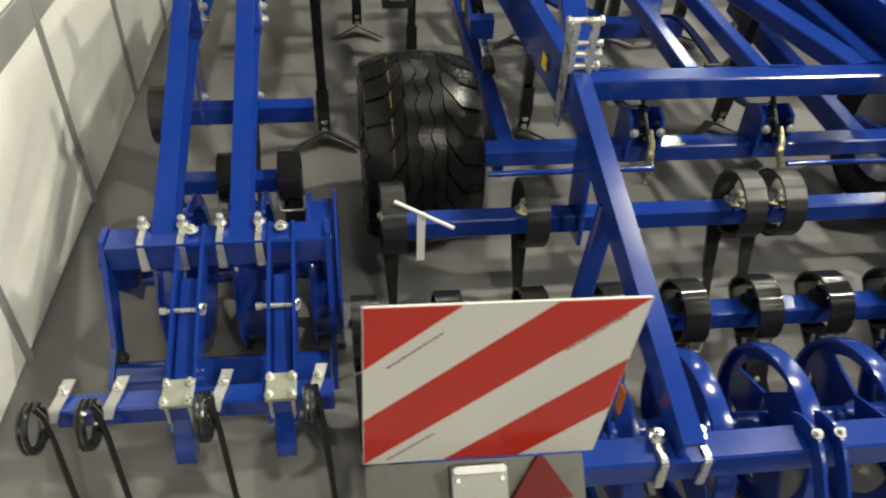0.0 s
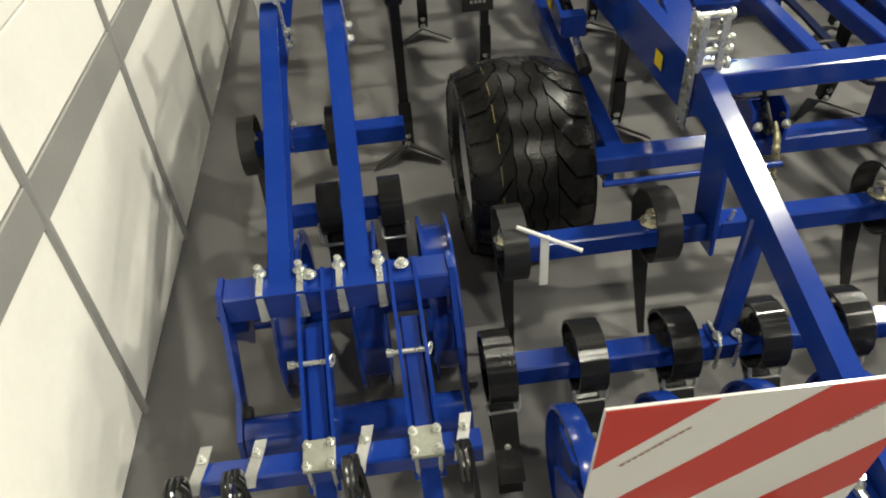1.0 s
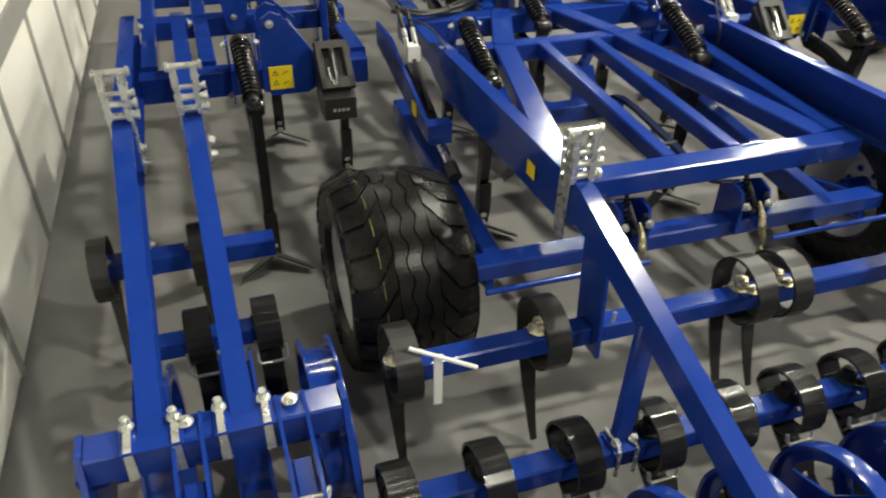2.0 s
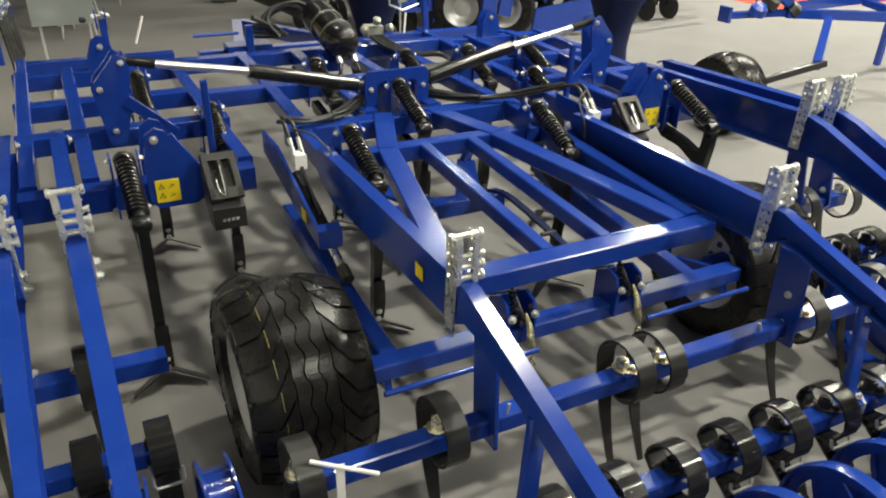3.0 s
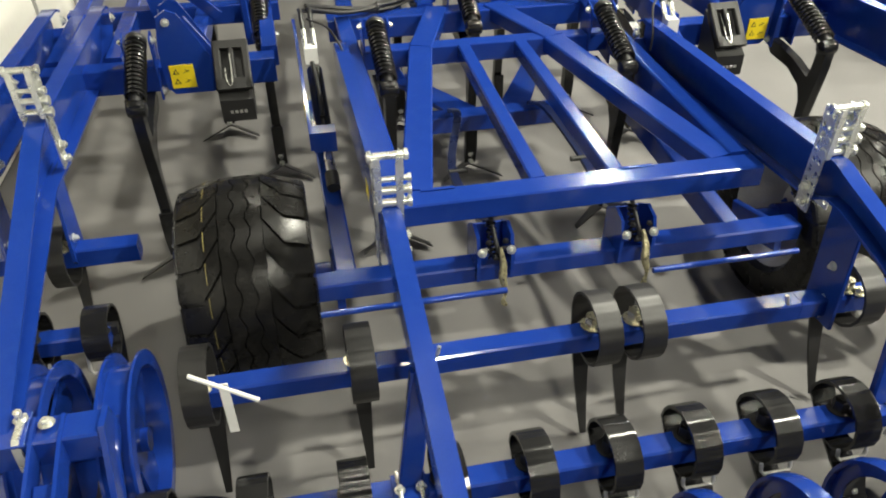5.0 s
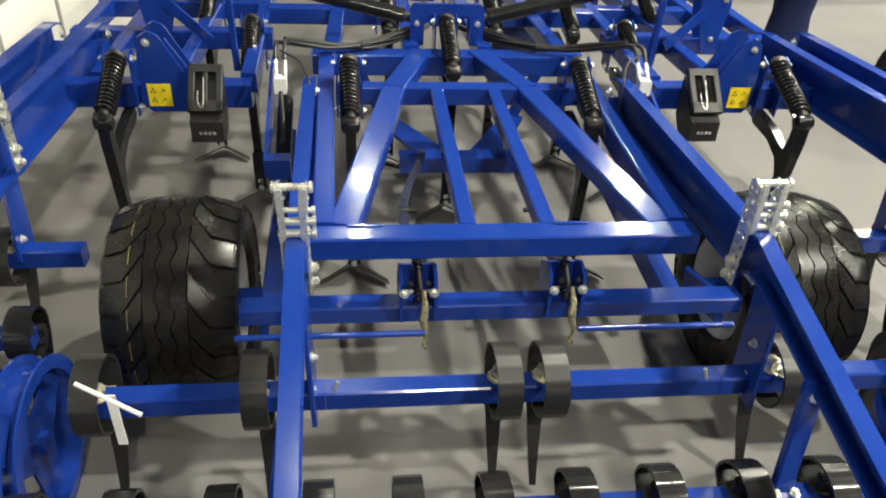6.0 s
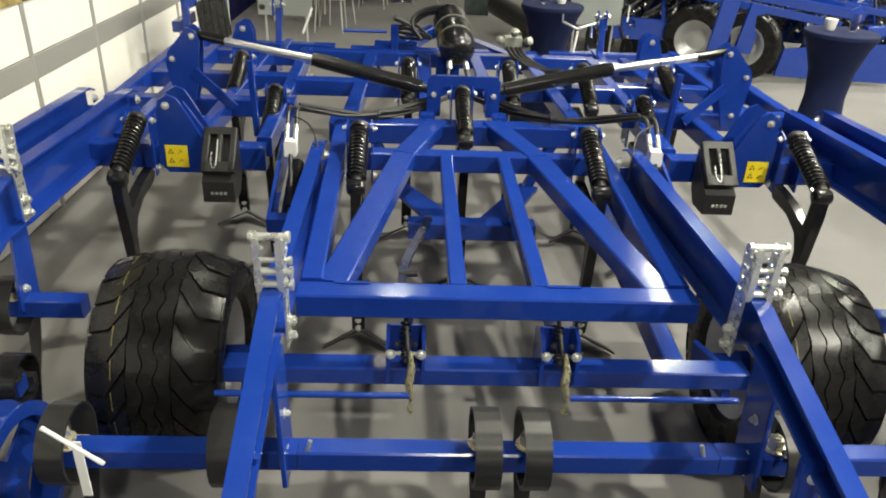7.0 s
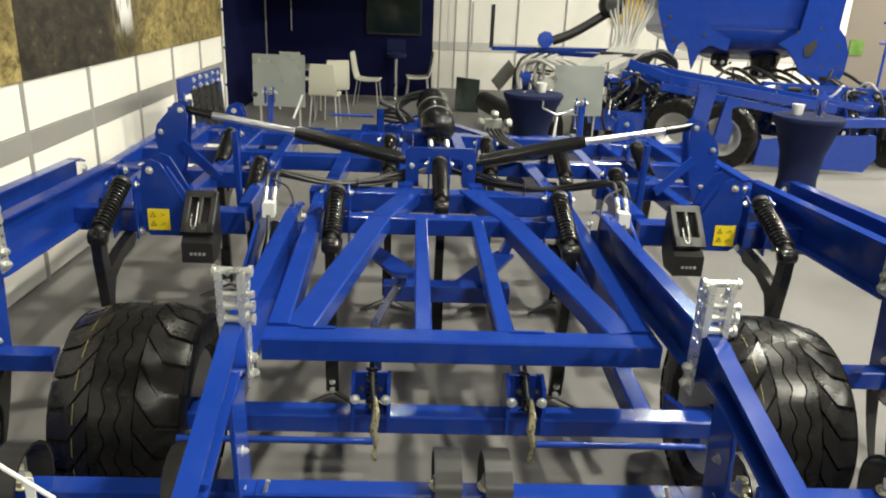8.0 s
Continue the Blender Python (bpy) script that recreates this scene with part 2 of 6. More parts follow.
def bar(bm, p0, p1, w, h, up=None, c=0.006):
    """A square tube or flat bar from p0 to p1 with chamfered edges: w across, h upright."""
    p0, p1 = Vector(p0), Vector(p1)
    s, u = axes(p1 - p0, up)
    c = min(c, w * 0.3, h * 0.3)
    a, b = w / 2, h / 2
    sec = [(-a, -b + c), (-a + c, -b), (a - c, -b), (a, -b + c), (a, b - c), (a - c, b), (-a + c, b), (-a, b - c)]
    ring_faces(bm, [[bm.verts.new(p + s * x + u * y) for x, y in sec] for p in (p0, p1)])
    return bm


def rod(bm, p0, p1, r, seg=12, r2=None):
    p0, p1 = Vector(p0), Vector(p1)
    s, u = axes(p1 - p0)
    r2 = r if r2 is None else r2
    ring_faces(bm, [[bm.verts.new(p + (s * math.cos(t) + u * math.sin(t)) * q) for t in [2 * math.pi * i / seg for i in range(seg)]] for p, q in ((p0, r), (p1, r2))])
    return bm


def lathe(bm, prof, base, d, seg=24, cap=True):
    """Turn a profile of (radius, height) round the axis d from base."""
    base, d = Vector(base), Vector(d).normalized()
    s, u = axes(d)
    ring_faces(bm, [[bm.verts.new(base + d * h + (s * math.cos(t) + u * math.sin(t)) * r) for t in [2 * math.pi * i / seg for i in range(seg)]] for r, h in prof], cap=cap)
    return bm


def plate(bm, pts, axis, c0, c1):
    """A plate: an outline extruded along x (points y, z), y (points x, z) or z (points x, y)."""
    def at(p, c):
        return {"x": (c, p[0], p[1]), "y": (p[0], c, p[1]), "z": (p[0], p[1], c)}[axis]
    ring_faces(bm, [[bm.verts.new(at(p, c)) for p in pts] for c in (c0, c1)])
    return bm


def ribbon(bm, pts, w, th, side=X):
    """A flat strip bent along a path; w may be one width or a list."""
    pts = [Vector(p) for p in pts]
    ws = w if isinstance(w, (list, tuple)) else [w] * len(pts)
    rings = []
    for i, p in enumerate(pts):
        d = (pts[min(i + 1, len(pts) - 1)] - pts[max(i - 1, 0)]).normalized()
        n = d.cross(side).normalized()
        a, b = side * ws[i] / 2, n * th / 2
        rings.append([bm.verts.new(q) for q in (p - a - b, p + a - b, p + a + b, p - a + b)])
    ring_faces(bm, rings)
    return bm


def pipe(bm, pts, r, seg=8, cap=True):
    """A round bar, wire or hose along a path."""
    pts = [Vector(p) for p in pts]
    rs = r if isinstance(r, (list, tuple)) else [r] * len(pts)
    d0 = (pts[1] - pts[0]).normalized()
    s, u = axes(d0)
    rings = []
    for i, p in enumerate(pts):
        d = (pts[min(i + 1, len(pts) - 1)] - pts[max(i - 1, 0)]).normalized()
        s = (s - d * s.dot(d)).normalized()
        u = d.cross(s)
        rings.append([bm.verts.new(p + (s * math.cos(t) + u * math.sin(t)) * rs[i]) for t in [2 * math.pi * k / seg for k in range(seg)]])
    ring_faces(bm, rings, cap=cap)
    return bm


def curve_pts(ctrl, n=8):
    """Points of a smooth curve through ctrl."""
    c = [Vector(p) for p in ctrl]
    c = [c[0] * 2 - c[1]] + c + [c[-1] * 2 - c[-2]]
    out = []
    for i in range(1, len(c) - 2):
        a, b, e, f = c[i - 1:i + 3]
        for k in range(n):
            t = k / n
            out.append(0.5 * ((2 * b) + (e - a) * t + (2 * a - 5 * b + 4 * e - f) * t * t + (3 * b - a - 3 * e + f) * t ** 3))
    out.append(c[-2])
    return out


def helix(p0, p1, r, turns, per=14):
    p0, p1 = Vector(p0), Vector(p1)
    s, u = axes(p1 - p0)
    n = int(turns * per)
    return [p0 + (p1 - p0) * i / n + (s * math.cos(2 * math.pi * i / per) + u * math.sin(2 * math.pi * i / per)) * r for i in range(n + 1)]


def bolt(bm, p, d, r=0.011, h=0.012):
    """A washer, a hexagon head and the end of its thread."""
    p, d = Vector(p), Vector(d).normalized()
    rod(bm, p, p + d * 0.003, r * 1.55, 12)
    rod(bm, p + d * 0.003, p + d * (0.003 + h), r, 6)
    rod(bm, p + d * (0.003 + h), p + d * (0.008 + h), r * 0.55, 8)
    return bm


def bolts(put, rows, parent=None, name="bolt", mat=None):
    """Each bolt an object of its own; rows: place, direction, radius, height."""
    for row in rows:
        put(name, bolt(B(), *row), mat or ZINC, parent)


def B():
    return bmesh.new()


SHEAR = Matrix(((1, -0.021, 0, 0.080), (0, 1, 0, 0), (0, 0, 1, 0), (0, 0, 0, 1)))


def part(name, bm, mat, parent=None, label="", warp=None, smooth=0.6):
    """Links a bmesh as one mesh object, a part of its parent."""
    if warp is not None:
        bm.transform(warp)
    bmesh.ops.recalc_face_normals(bm, faces=bm.faces)
    me = bpy.data.meshes.new(name)
    bm.to_mesh(me)
    bm.free()
    me.materials.append(mat)
    me.polygons.foreach_set("use_smooth", [True] * len(me.polygons))
    me.set_sharp_from_angle(angle=smooth)
    ob = new(name, me)
    if parent is not None:
        top = parent
        ob.parent = parent
        w = Matrix.Identity(4)
        chain = []
        while top is not None:
            chain.append(top)
            top = top.parent
        for o in reversed(chain):
            w = w @ (o.matrix_parent_inverse @ o.matrix_basis)
        ob.matrix_parent_inverse = w.inverted()
    if label:
        ob["label"] = label
    return ob


def thing(name, at, label, category, group="", kind=""):
    ob = new(name)
    ob.empty_display_size = 0.1
    ob.matrix_basis = pose(*at)
    return tagged(ob, label, category, group, kind)


def solid(name, bm, mat, label, category, kind="", group=""):
    return tagged(part(name, bm, mat), label, category, group, kind)


def box(x0, x1, y0, y1, z0, z1, c=0.004):
    return bar(B(), ((x0 + x1) / 2, y0, (z0 + z1) / 2), ((x0 + x1) / 2, y1, (z0 + z1) / 2), x1 - x0, z1 - z0, c=c)


# ---- hall ----
WX = -2.622
bm = B()
bmesh.ops.create_grid(bm, x_segments=2, y_segments=2, size=1)
bm.transform(Matrix.Translation((4, 8, 0)) @ Matrix.Diagonal((22, 26, 1, 1)))
tagged(part("floor", bm, CARPET), "grey needle-felt exhibition carpet with faint stains", "floor", kind="structure")
tagged(part("ceiling", box(-18, 26, -18, 34, 9.0, 9.2), CEIL), "grey hall roof high above the stands", "ceiling", kind="structure")
for nm, a in (("wall_west", (-18.2, -18, -18, 34, 0, 9)), ("wall_east", (26, 26.2, -18, 34, 0, 9)), ("wall_south", (-18, 26, -18.2, -18, 0, 9)), ("wall_north", (-18, 26, 34, 34.2, 0, 9))):
    tagged(part(nm, box(*a), HALLWALL), "plain light grey hall wall", "wall", kind="structure")
for lx, ly, lz, watts in LAMPS:
    hl = thing("ceiling_lamp", (lx, ly, lz + 0.06), "round high-bay lamp hung from the hall roof", "lamp", "hall lamps")
    part("housing", lathe(B(), [(0.30, 0), (0.30, 0.06), (0.14, 0.26), (0.05, 0.34)], (lx, ly, lz + 0.05), (0, 0, 1)), ZINC_FLAT, hl)
    part("suspension", rod(B(), (lx, ly, lz + 0.34), (lx, ly, 9.0), 0.012), SATIN, hl)

# exhibition wall of framed panels along the machine
wall = thing("wall_1", (WX, 4, 0), "white exhibition wall panels in a grey aluminium frame", "wall", kind="structure")
YS = [1.985 + 0.98 * k for k in range(-4, 9)]
for a, b in zip(YS, YS[1:]):
    for z0, z1 in ((0.012, 0.86), (1.005, 1.325), (1.325, 2.48)):
        part("panel", box(WX - 0.03, WX - 0.012, a + 0.014, b - 0.014, z0 + 0.004, z1 - 0.004, c=0.002), PANEL, wall)
    part("rail", box(WX - 0.035, WX - 0.004, a + 0.019, b - 0.019, 0.86, 1.005), RAIL, wall)
    part("rail", box(WX - 0.035, WX + 0.004, a + 0.019, b - 0.019, 2.48, 2.53), ALU, wall)
for a in YS:
    part("post", bar(B(), (WX - 0.014, a, 0), (WX - 0.014, a, 2.55), 0.036, 0.036, c=0.009), ALU, wall)
part("back_board", box(WX - 0.06, WX - 0.038, YS[0], YS[-1], 0.0, 2.5), PANEL, wall)
solid("poster", box(WX - 0.0115, WX + 0.006, 3.1, YS[-1] - 0.02, 1.325, 2.48, c=0.001), PRINT, "printed field photograph of straw stubble and dark soil on the panels", "poster")

# ---- the cultivator ----
cult = thing("cultivator", (0.03, 2.8, 0), "large blue folding field cultivator with rollers, wheels and spring tines", "cultivator")


def mp(name, bm, mat, parent=None, label=""):
    return part(name, bm, mat, parent or cult, label, SHEAR)


def Zf(y):
    """Height of the frame's top: it rises slightly to the front."""
    return 0.847 + 0.044 * (min(y, 4.4) - 2.52)


def fbar(name, x0, y0, x1, y1, w, h, dz=0.0, parent=None):
    return mp(name, bar(B(), (x0, y0, Zf(y0) + dz - h / 2), (x1, y1, Zf(y1) + dz - h / 2), w, h), BLUE, parent)


# centre frame
fbar("rear_crossbeam", -0.682, 2.47, 0.682, 2.47, 0.10, 0.085)
for s in (-1, 1):
    fbar("diagonal_beam", s * 0.57, 2.52, s * 0.325, 3.69, 0.11, 0.075, 0.001)
    fbar("diagonal_beam", s * 0.325, 3.69, s * 0.15, 4.16, 0.11, 0.075, 0.003)
    fbar("side_beam", s * 0.640, 2.524, s * 0.648, 4.10, 0.078, 0.11, 0.008)
fbar("inner_beam", -0.135, 2.52, -0.12, 3.68, 0.062, 0.07, -0.002)
fbar("inner_beam", 0.155, 2.52, 0.157, 3.68, 0.062, 0.07, -0.002)
fbar("middle_crossbeam", -0.60, 3.715, 0.60, 3.715, 0.085, 0.09, -0.004)
fbar("front_crossbeam", -0.72, 4.14, 0.72, 4.14, 0.12, 0.11, -0.006)
fbar("front_crossbeam", -1.0, 4.92, 1.0, 4.92, 0.10, 0.10)
fbar("front_crossbeam", -1.0, 5.75, 1.0, 5.75, 0.10, 0.10)
for x in (-0.62, -0.2, 0.2, 0.62):
    fbar("front_beam", x, 4.2, x * 0.9, 5.7, 0.085, 0.09, 0.004)
for x in (-0.50, 0.23):
    bm = B()
    plate(bm, [(x - 0.06, 2.50), (x + 0.06, 2.50), (x + 0.06, 2.515), (x - 0.06, 2.515)], "z", Zf(2.5) + 0.001, Zf(2.5) + 0.004)
    mp("serial_strip", bm, BLUE)

# hinged arch that carries the folding cylinders
bm = B()
yt = 4.30
plate(bm, [(-0.20, 0.90), (-0.20, 1.10), (-0.18, 1.125), (0.18, 1.125), (0.20, 1.10), (0.20, 0.90), (0.125, 0.90), (0.125, 1.045), (0.105, 1.062), (-0.105, 1.062), (-0.125, 1.045), (-0.125, 0.90)], "y", yt - 0.012, yt + 0.012)
mp("cylinder_arch", bm, BLUE)
bm = B()
plate(bm, [(-0.19, 0.90), (-0.19, 1.06), (-0.17, 1.085), (0.17, 1.085), (0.19, 1.06), (0.19, 0.90), (0.125, 0.90), (0.125, 1.025), (-0.125, 1.025), (-0.125, 0.90)], "y", yt + 0.07, yt + 0.09)
mp("cylinder_arch", bm, BLUE)
for s in (-1, 1):
    mp("bolt", bolt(B(), (s * 0.165, yt - 0.012, 1.02), (0, -1, 0), 0.011), ZINC)

# folding cylinders
for s in (-1, 1):
    a, m_, e = V(s * 0.23, 4.34, 1.045), V(s * 0.80, 4.385, 1.165), V(s * 1.468, 4.43, 1.275)
    d = (e - a).normalized()
    cyl = mp("folding_cylinder", rod(B(), a, a + (m_ - a), 0.040, 20), BLACK)
    q = a + (m_ - a)
    mp("gland", rod(B(), q, q + d * 0.03, 0.036, 20), BLACK, cyl)
    mp("piston_rod", rod(B(), q + d * 0.02, e - d * 0.16, 0.021, 16), CHROME, cyl, "polished chrome piston rod")
    mp("rod_eye", rod(B(), e - d * 0.17, e, 0.027, 14, 0.022), BLACK, cyl)
    mp("cylinder_foot", rod(B(), a - d * 0.07, a + d * 0.01, 0.026, 14), SATIN, cyl)
    # lug of the wing
    for yy in (4.37, 4.47):
        bm = B()
        plate(bm, [(s * 1.500, 0.86), (s * 1.458, 1.02), (s * 1.430, 1.25), (s * 1.448, 1.295), (s * 1.478, 1.318), (s * 1.50, 1.315), (s * 1.530, 1.275), (s * 1.605, 1.19), (s * 1.622, 1.13), (s * 1.588, 0.90), (s * 1.578, 0.86)], "y", yy, yy + 0.014)
        mp("wing_lug", bm, BLUE)
    bolts(mp, [((s * p[0], 4.37, p[1]), (0, -1, 0), 0.0105) for p in ((1.468, 1.275), (1.585, 1.15), (1.545, 0.93))])
    mp("lug_brace", bar(B(), (s * 1.475, 4.36, 1.09), (s * 1.26, 4.32, 0.90), 0.012, 0.06), BLUE)
    mp("post", bar(B(), (s * 1.115, 4.16, 0.80), (s * 1.12, 4.14, 1.21), 0.035, 0.03), BLUE)


def channel(bm, x, path, w, s, th=0.010):
    """A channel bent along a path of (y, z of its top, height): web outside, two flanges inward."""
    o, i_ = x + s * w / 2, x - s * w / 2
    rings = []
    for y, z, h in path:
        sec = [(o, z), (o, z - h), (i_, z - h), (i_, z - h + th), (o - s * th, z - h + th), (o - s * th, z - th), (i_, z - th), (i_, z)]
        rings.append([bm.verts.new((a, y, c)) for a, c in sec])
    ring_faces(bm, rings)
    return bm


def depth_bracket(x, y, z, s):
    """Two perforated galvanised plates, bent outward at the top, with cross pins that limit an arm's travel."""
    br = mp("depth_bracket", rod(B(), (x - 0.050, y - 0.006, z - 0.012), (x + 0.056, y - 0.006, z - 0.012), 0.0115, 12), ZINC, None, "perforated galvanised depth bracket with pins")
    lean, H = -0.008, 0.385
    for q in (-1, 1):
        xx = x + q * 0.038

        def at(u, v, t):
            return (xx + t + q * 0.004 * (v > 0.30), y - lean * (H - v) / H + u, z - H + v)
        mp("side_plate", perforated(B(), at, 0.062, H - 0.012, 0.006, 2, 9, 0.0085), ZINC, br)
        fl = B()
        rows = [(0.010, 0.003), (0.014, 0.010), (0.016, 0.030), (0.016, 0.165), (0.008, 0.178)]
        ring_faces(fl, [[fl.verts.new((xx - q * 0.003 + q * o, y - 0.034 - lean * d / H - t, z - d)) for o, t in ((-0.014 * w / 0.016, 0), (0.006, 0), (0.006, 0.005), (-0.014 * w / 0.016, 0.005))] for w, d in rows])
        mp("plate_flange", fl, ZINC, br)
        mp("end_nut", lathe(B(), [(0.010, 0), (0.017, 0.002), (0.017, 0.012), (0.010, 0.014)], (x + q * 0.046 + 0.003, y - 0.006, z - 0.012), (q, 0, 0), 12), ZINC, br)
        for v, u in ((0.060, 0.014), (0.105, 0.014), (0.150, -0.012)):
            mp("bolt", bolt(B(), (xx - q * 0.003, y - lean * v / H + u, z - v), (-s, 0, 0), 0.0075, 0.006), ZINC, br)
    for dz, r_ in ((0.080, 0.0085), (0.118, 0.012), (0.160, 0.0125)):
        yk = y - lean * dz / H - 0.022
        mp("pin", rod(B(), (x - 0.044, yk, z - dz), (x + 0.060, yk, z - dz), r_, 12), ZINC, br)
        mp("pin_head", rod(B(), (x + 0.056, yk, z - dz), (x + 0.066, yk, z - dz), r_ * 1.45, 12), ZINC, br)
    for dz in (0.30, 0.355):
        mp("nut", bolt(B(), (x - s * 0.042, y - lean * dz / H, z - dz), (-s, 0, 0), 0.015, 0.016), ZINC, br)
    return br


# roller arms of the centre section
for s in (-1, 1):
    xa = s * 0.722 + 0.010
    bm = channel(B(), xa, [(3.60, 0.975, 0.10), (3.54, 1.0, 0.16), (3.40, 1.005, 0.21), (2.20, 1.015, 0.18), (2.13, 1.008, 0.13), (2.06, 0.985, 0.11), (0.98, 0.645, 0.085)], 0.056, s)
    for v in bm.verts:
        v.co.x += 0.003 + (0.04 * max(0.0, 2.06 - v.co.y) if s > 0 else 0.0)
    mp("roller_arm", bm, BLUE)
    mp("pivot_bolt", bolt(B(), (s * 0.69, 3.545, 0.93), (-s, 0, 0), 0.016), ZINC)
    depth_bracket(xa, 2.20, 1.185, s)
    top, foot = V(xa + 0.024, 2.06, 0.85), V(xa + 0.036, 2.05, 0.43)
    mp("hanger", bar(B(), top, foot, 0.016, 0.150, c=0.003), BLUE)
    for f_ in (0.45, 0.78, 0.93):
        p = top.lerp(foot, f_)
        mp("bolt", bolt(B(), p + V(-s * 0.007, -0.01, 0), (-s, 0, 0), 0.011), ZINC)
    # braces down to the front tine tube
    mp("brace", bar(B(), (xa, 1.72, 0.80), (xa - (0.017 if s > 0 else 0.058), 1.66, 0.41), 0.065, 0.03), BLUE)
    mp("bolt", bolt(B(), (xa, 1.70, 0.76), (0, -1, 0.2), 0.011), ZINC)
    mp("sticker", box(s * 0.756 + 0.0092, s * 0.756 + 0.0108, 2.42, 2.48, 0.885, 0.94, c=0.0002), YELLOW)

# wheel frame
mp("wheel_beam", bar(B(), (-0.95, 2.475, 0.508), (0.93, 2.475, 0.508), 0.09, 0.072), BLUE)
mp("stabiliser_rod", rod(B(), (-0.95, 2.30, 0.530), (-0.30, 2.30, 0.530), 0.0115, 12), BLUE)
mp("stabiliser_rod", rod(B(), (0.25, 2.30, 0.530), (0.83, 2.30, 0.530), 0.0115, 12), BLUE)
for s in (-1, 1):
    mp("swing_arm", bar(B(), (0.68 if s > 0 else -0.84, 2.50, 0.490), (0.68 if s > 0 else -0.84, 3.75, 0.60), 0.075, 0.10), BLUE)
    mp("swing_cylinder", rod(B(), (s * 0.83, 3.20, 0.705), (s * 0.83, 3.62, 0.85), 0.035, 16), BLACK)
    mp("swing_piston", rod(B(), (s * 0.83, 3.01, 0.640), (s * 0.83, 3.21, 0.708), 0.019, 12), CHROME)
    mp("rod_eye", rod(B(), (s * 0.83, 2.96, 0.622), (s * 0.83, 3.03, 0.647), 0.028, 14), SATIN)
    bm = B()
    plate(bm, [(3.12, 0.71), (3.12, 0.79), (3.70, 0.98), (3.95, 0.98), (3.95, 0.87), (3.32, 0.74)], "x", s * 0.885, s * 0.899)
    plate(bm, [(3.12, 0.70), (3.12, 0.79), (3.17, 0.80), (3.17, 0.70)], "x", s * 0.79, s * 0.885)
    mp("swing_bracket", bm, BLUE)
    mp("sticker", box(s * 0.901 - 0.001, s * 0.901 + 0.001, 3.28, 3.34, 0.76, 0.82, c=0.0002), YELLOW)
for x in (-0.313, 0.226):
    for dx in (-0.062, 0.062):
        mp("latch_plate", plate(B(), [(2.40, 0.50), (2.55, 0.50), (2.55, 0.66), (2.48, 0.70), (2.42, 0.68), (2.40, 0.62)], "x", x + dx - 0.006, x + dx + 0.006), BLUE)
        mp("nut", bolt(B(), (x + dx * 0.85, 2.396, 0.632), (0, -1, 0.2), 0.0115, 0.014), ZINC)
        mp("nut", bolt(B(), (x + dx * 0.5, 2.40, 0.672), (0, -1, 0.2), 0.007, 0.010), SATIN)
    mp("latch_spring", pipe(B(), helix((x, 2.49, 0.70), (x, 2.43, 0.58), 0.016, 7, 10), 0.005, 6), BLACK)
    mp("latch_rod", rod(B(), (x, 2.50, 0.72), (x + 0.012, 2.40, 0.60), 0.009, 10), SATIN)
    mp("latch_collar", lathe(B(), [(0.018, 0), (0.024, 0.006), (0.024, 0.022), (0.016, 0.028)], (x + 0.012, 2.405, 0.585), (0, 0.6, 0.8), 14), BLACK)
    hook = mp("latch_hook", pipe(B(), curve_pts([(x + 0.016, 2.405, 0.640), (x + 0.020, 2.375, 0.588), (x + 0.013, 2.352, 0.545), (x + 0.020, 2.338, 0.505), (x + 0.017, 2.330, 0.470)], 5), [0.006 + 0.010 * math.sin(math.pi * min(1, i / 17)) * (1 - 0.25 * (i % 4 == 3)) for i in range(21)], 8), HOOK, None, "yellow-zinc latch hook with a ring")
    mp("latch_eye", pipe(B(), [(x + 0.017 + 0.006 * math.sin(t * 2), 2.332 + 0.012 * math.cos(t), 0.455 + 0.020 * math.sin(t)) for t in [0.4 * i for i in range(17)]], 0.005, 6), HOOK, hook)
    mp("latch_back", plate(B(), [(x - 0.056, 0.546), (x + 0.056, 0.546), (x + 0.056, 0.66), (x - 0.056, 0.66)], "y", 2.535, 2.545), NAVY_METAL)


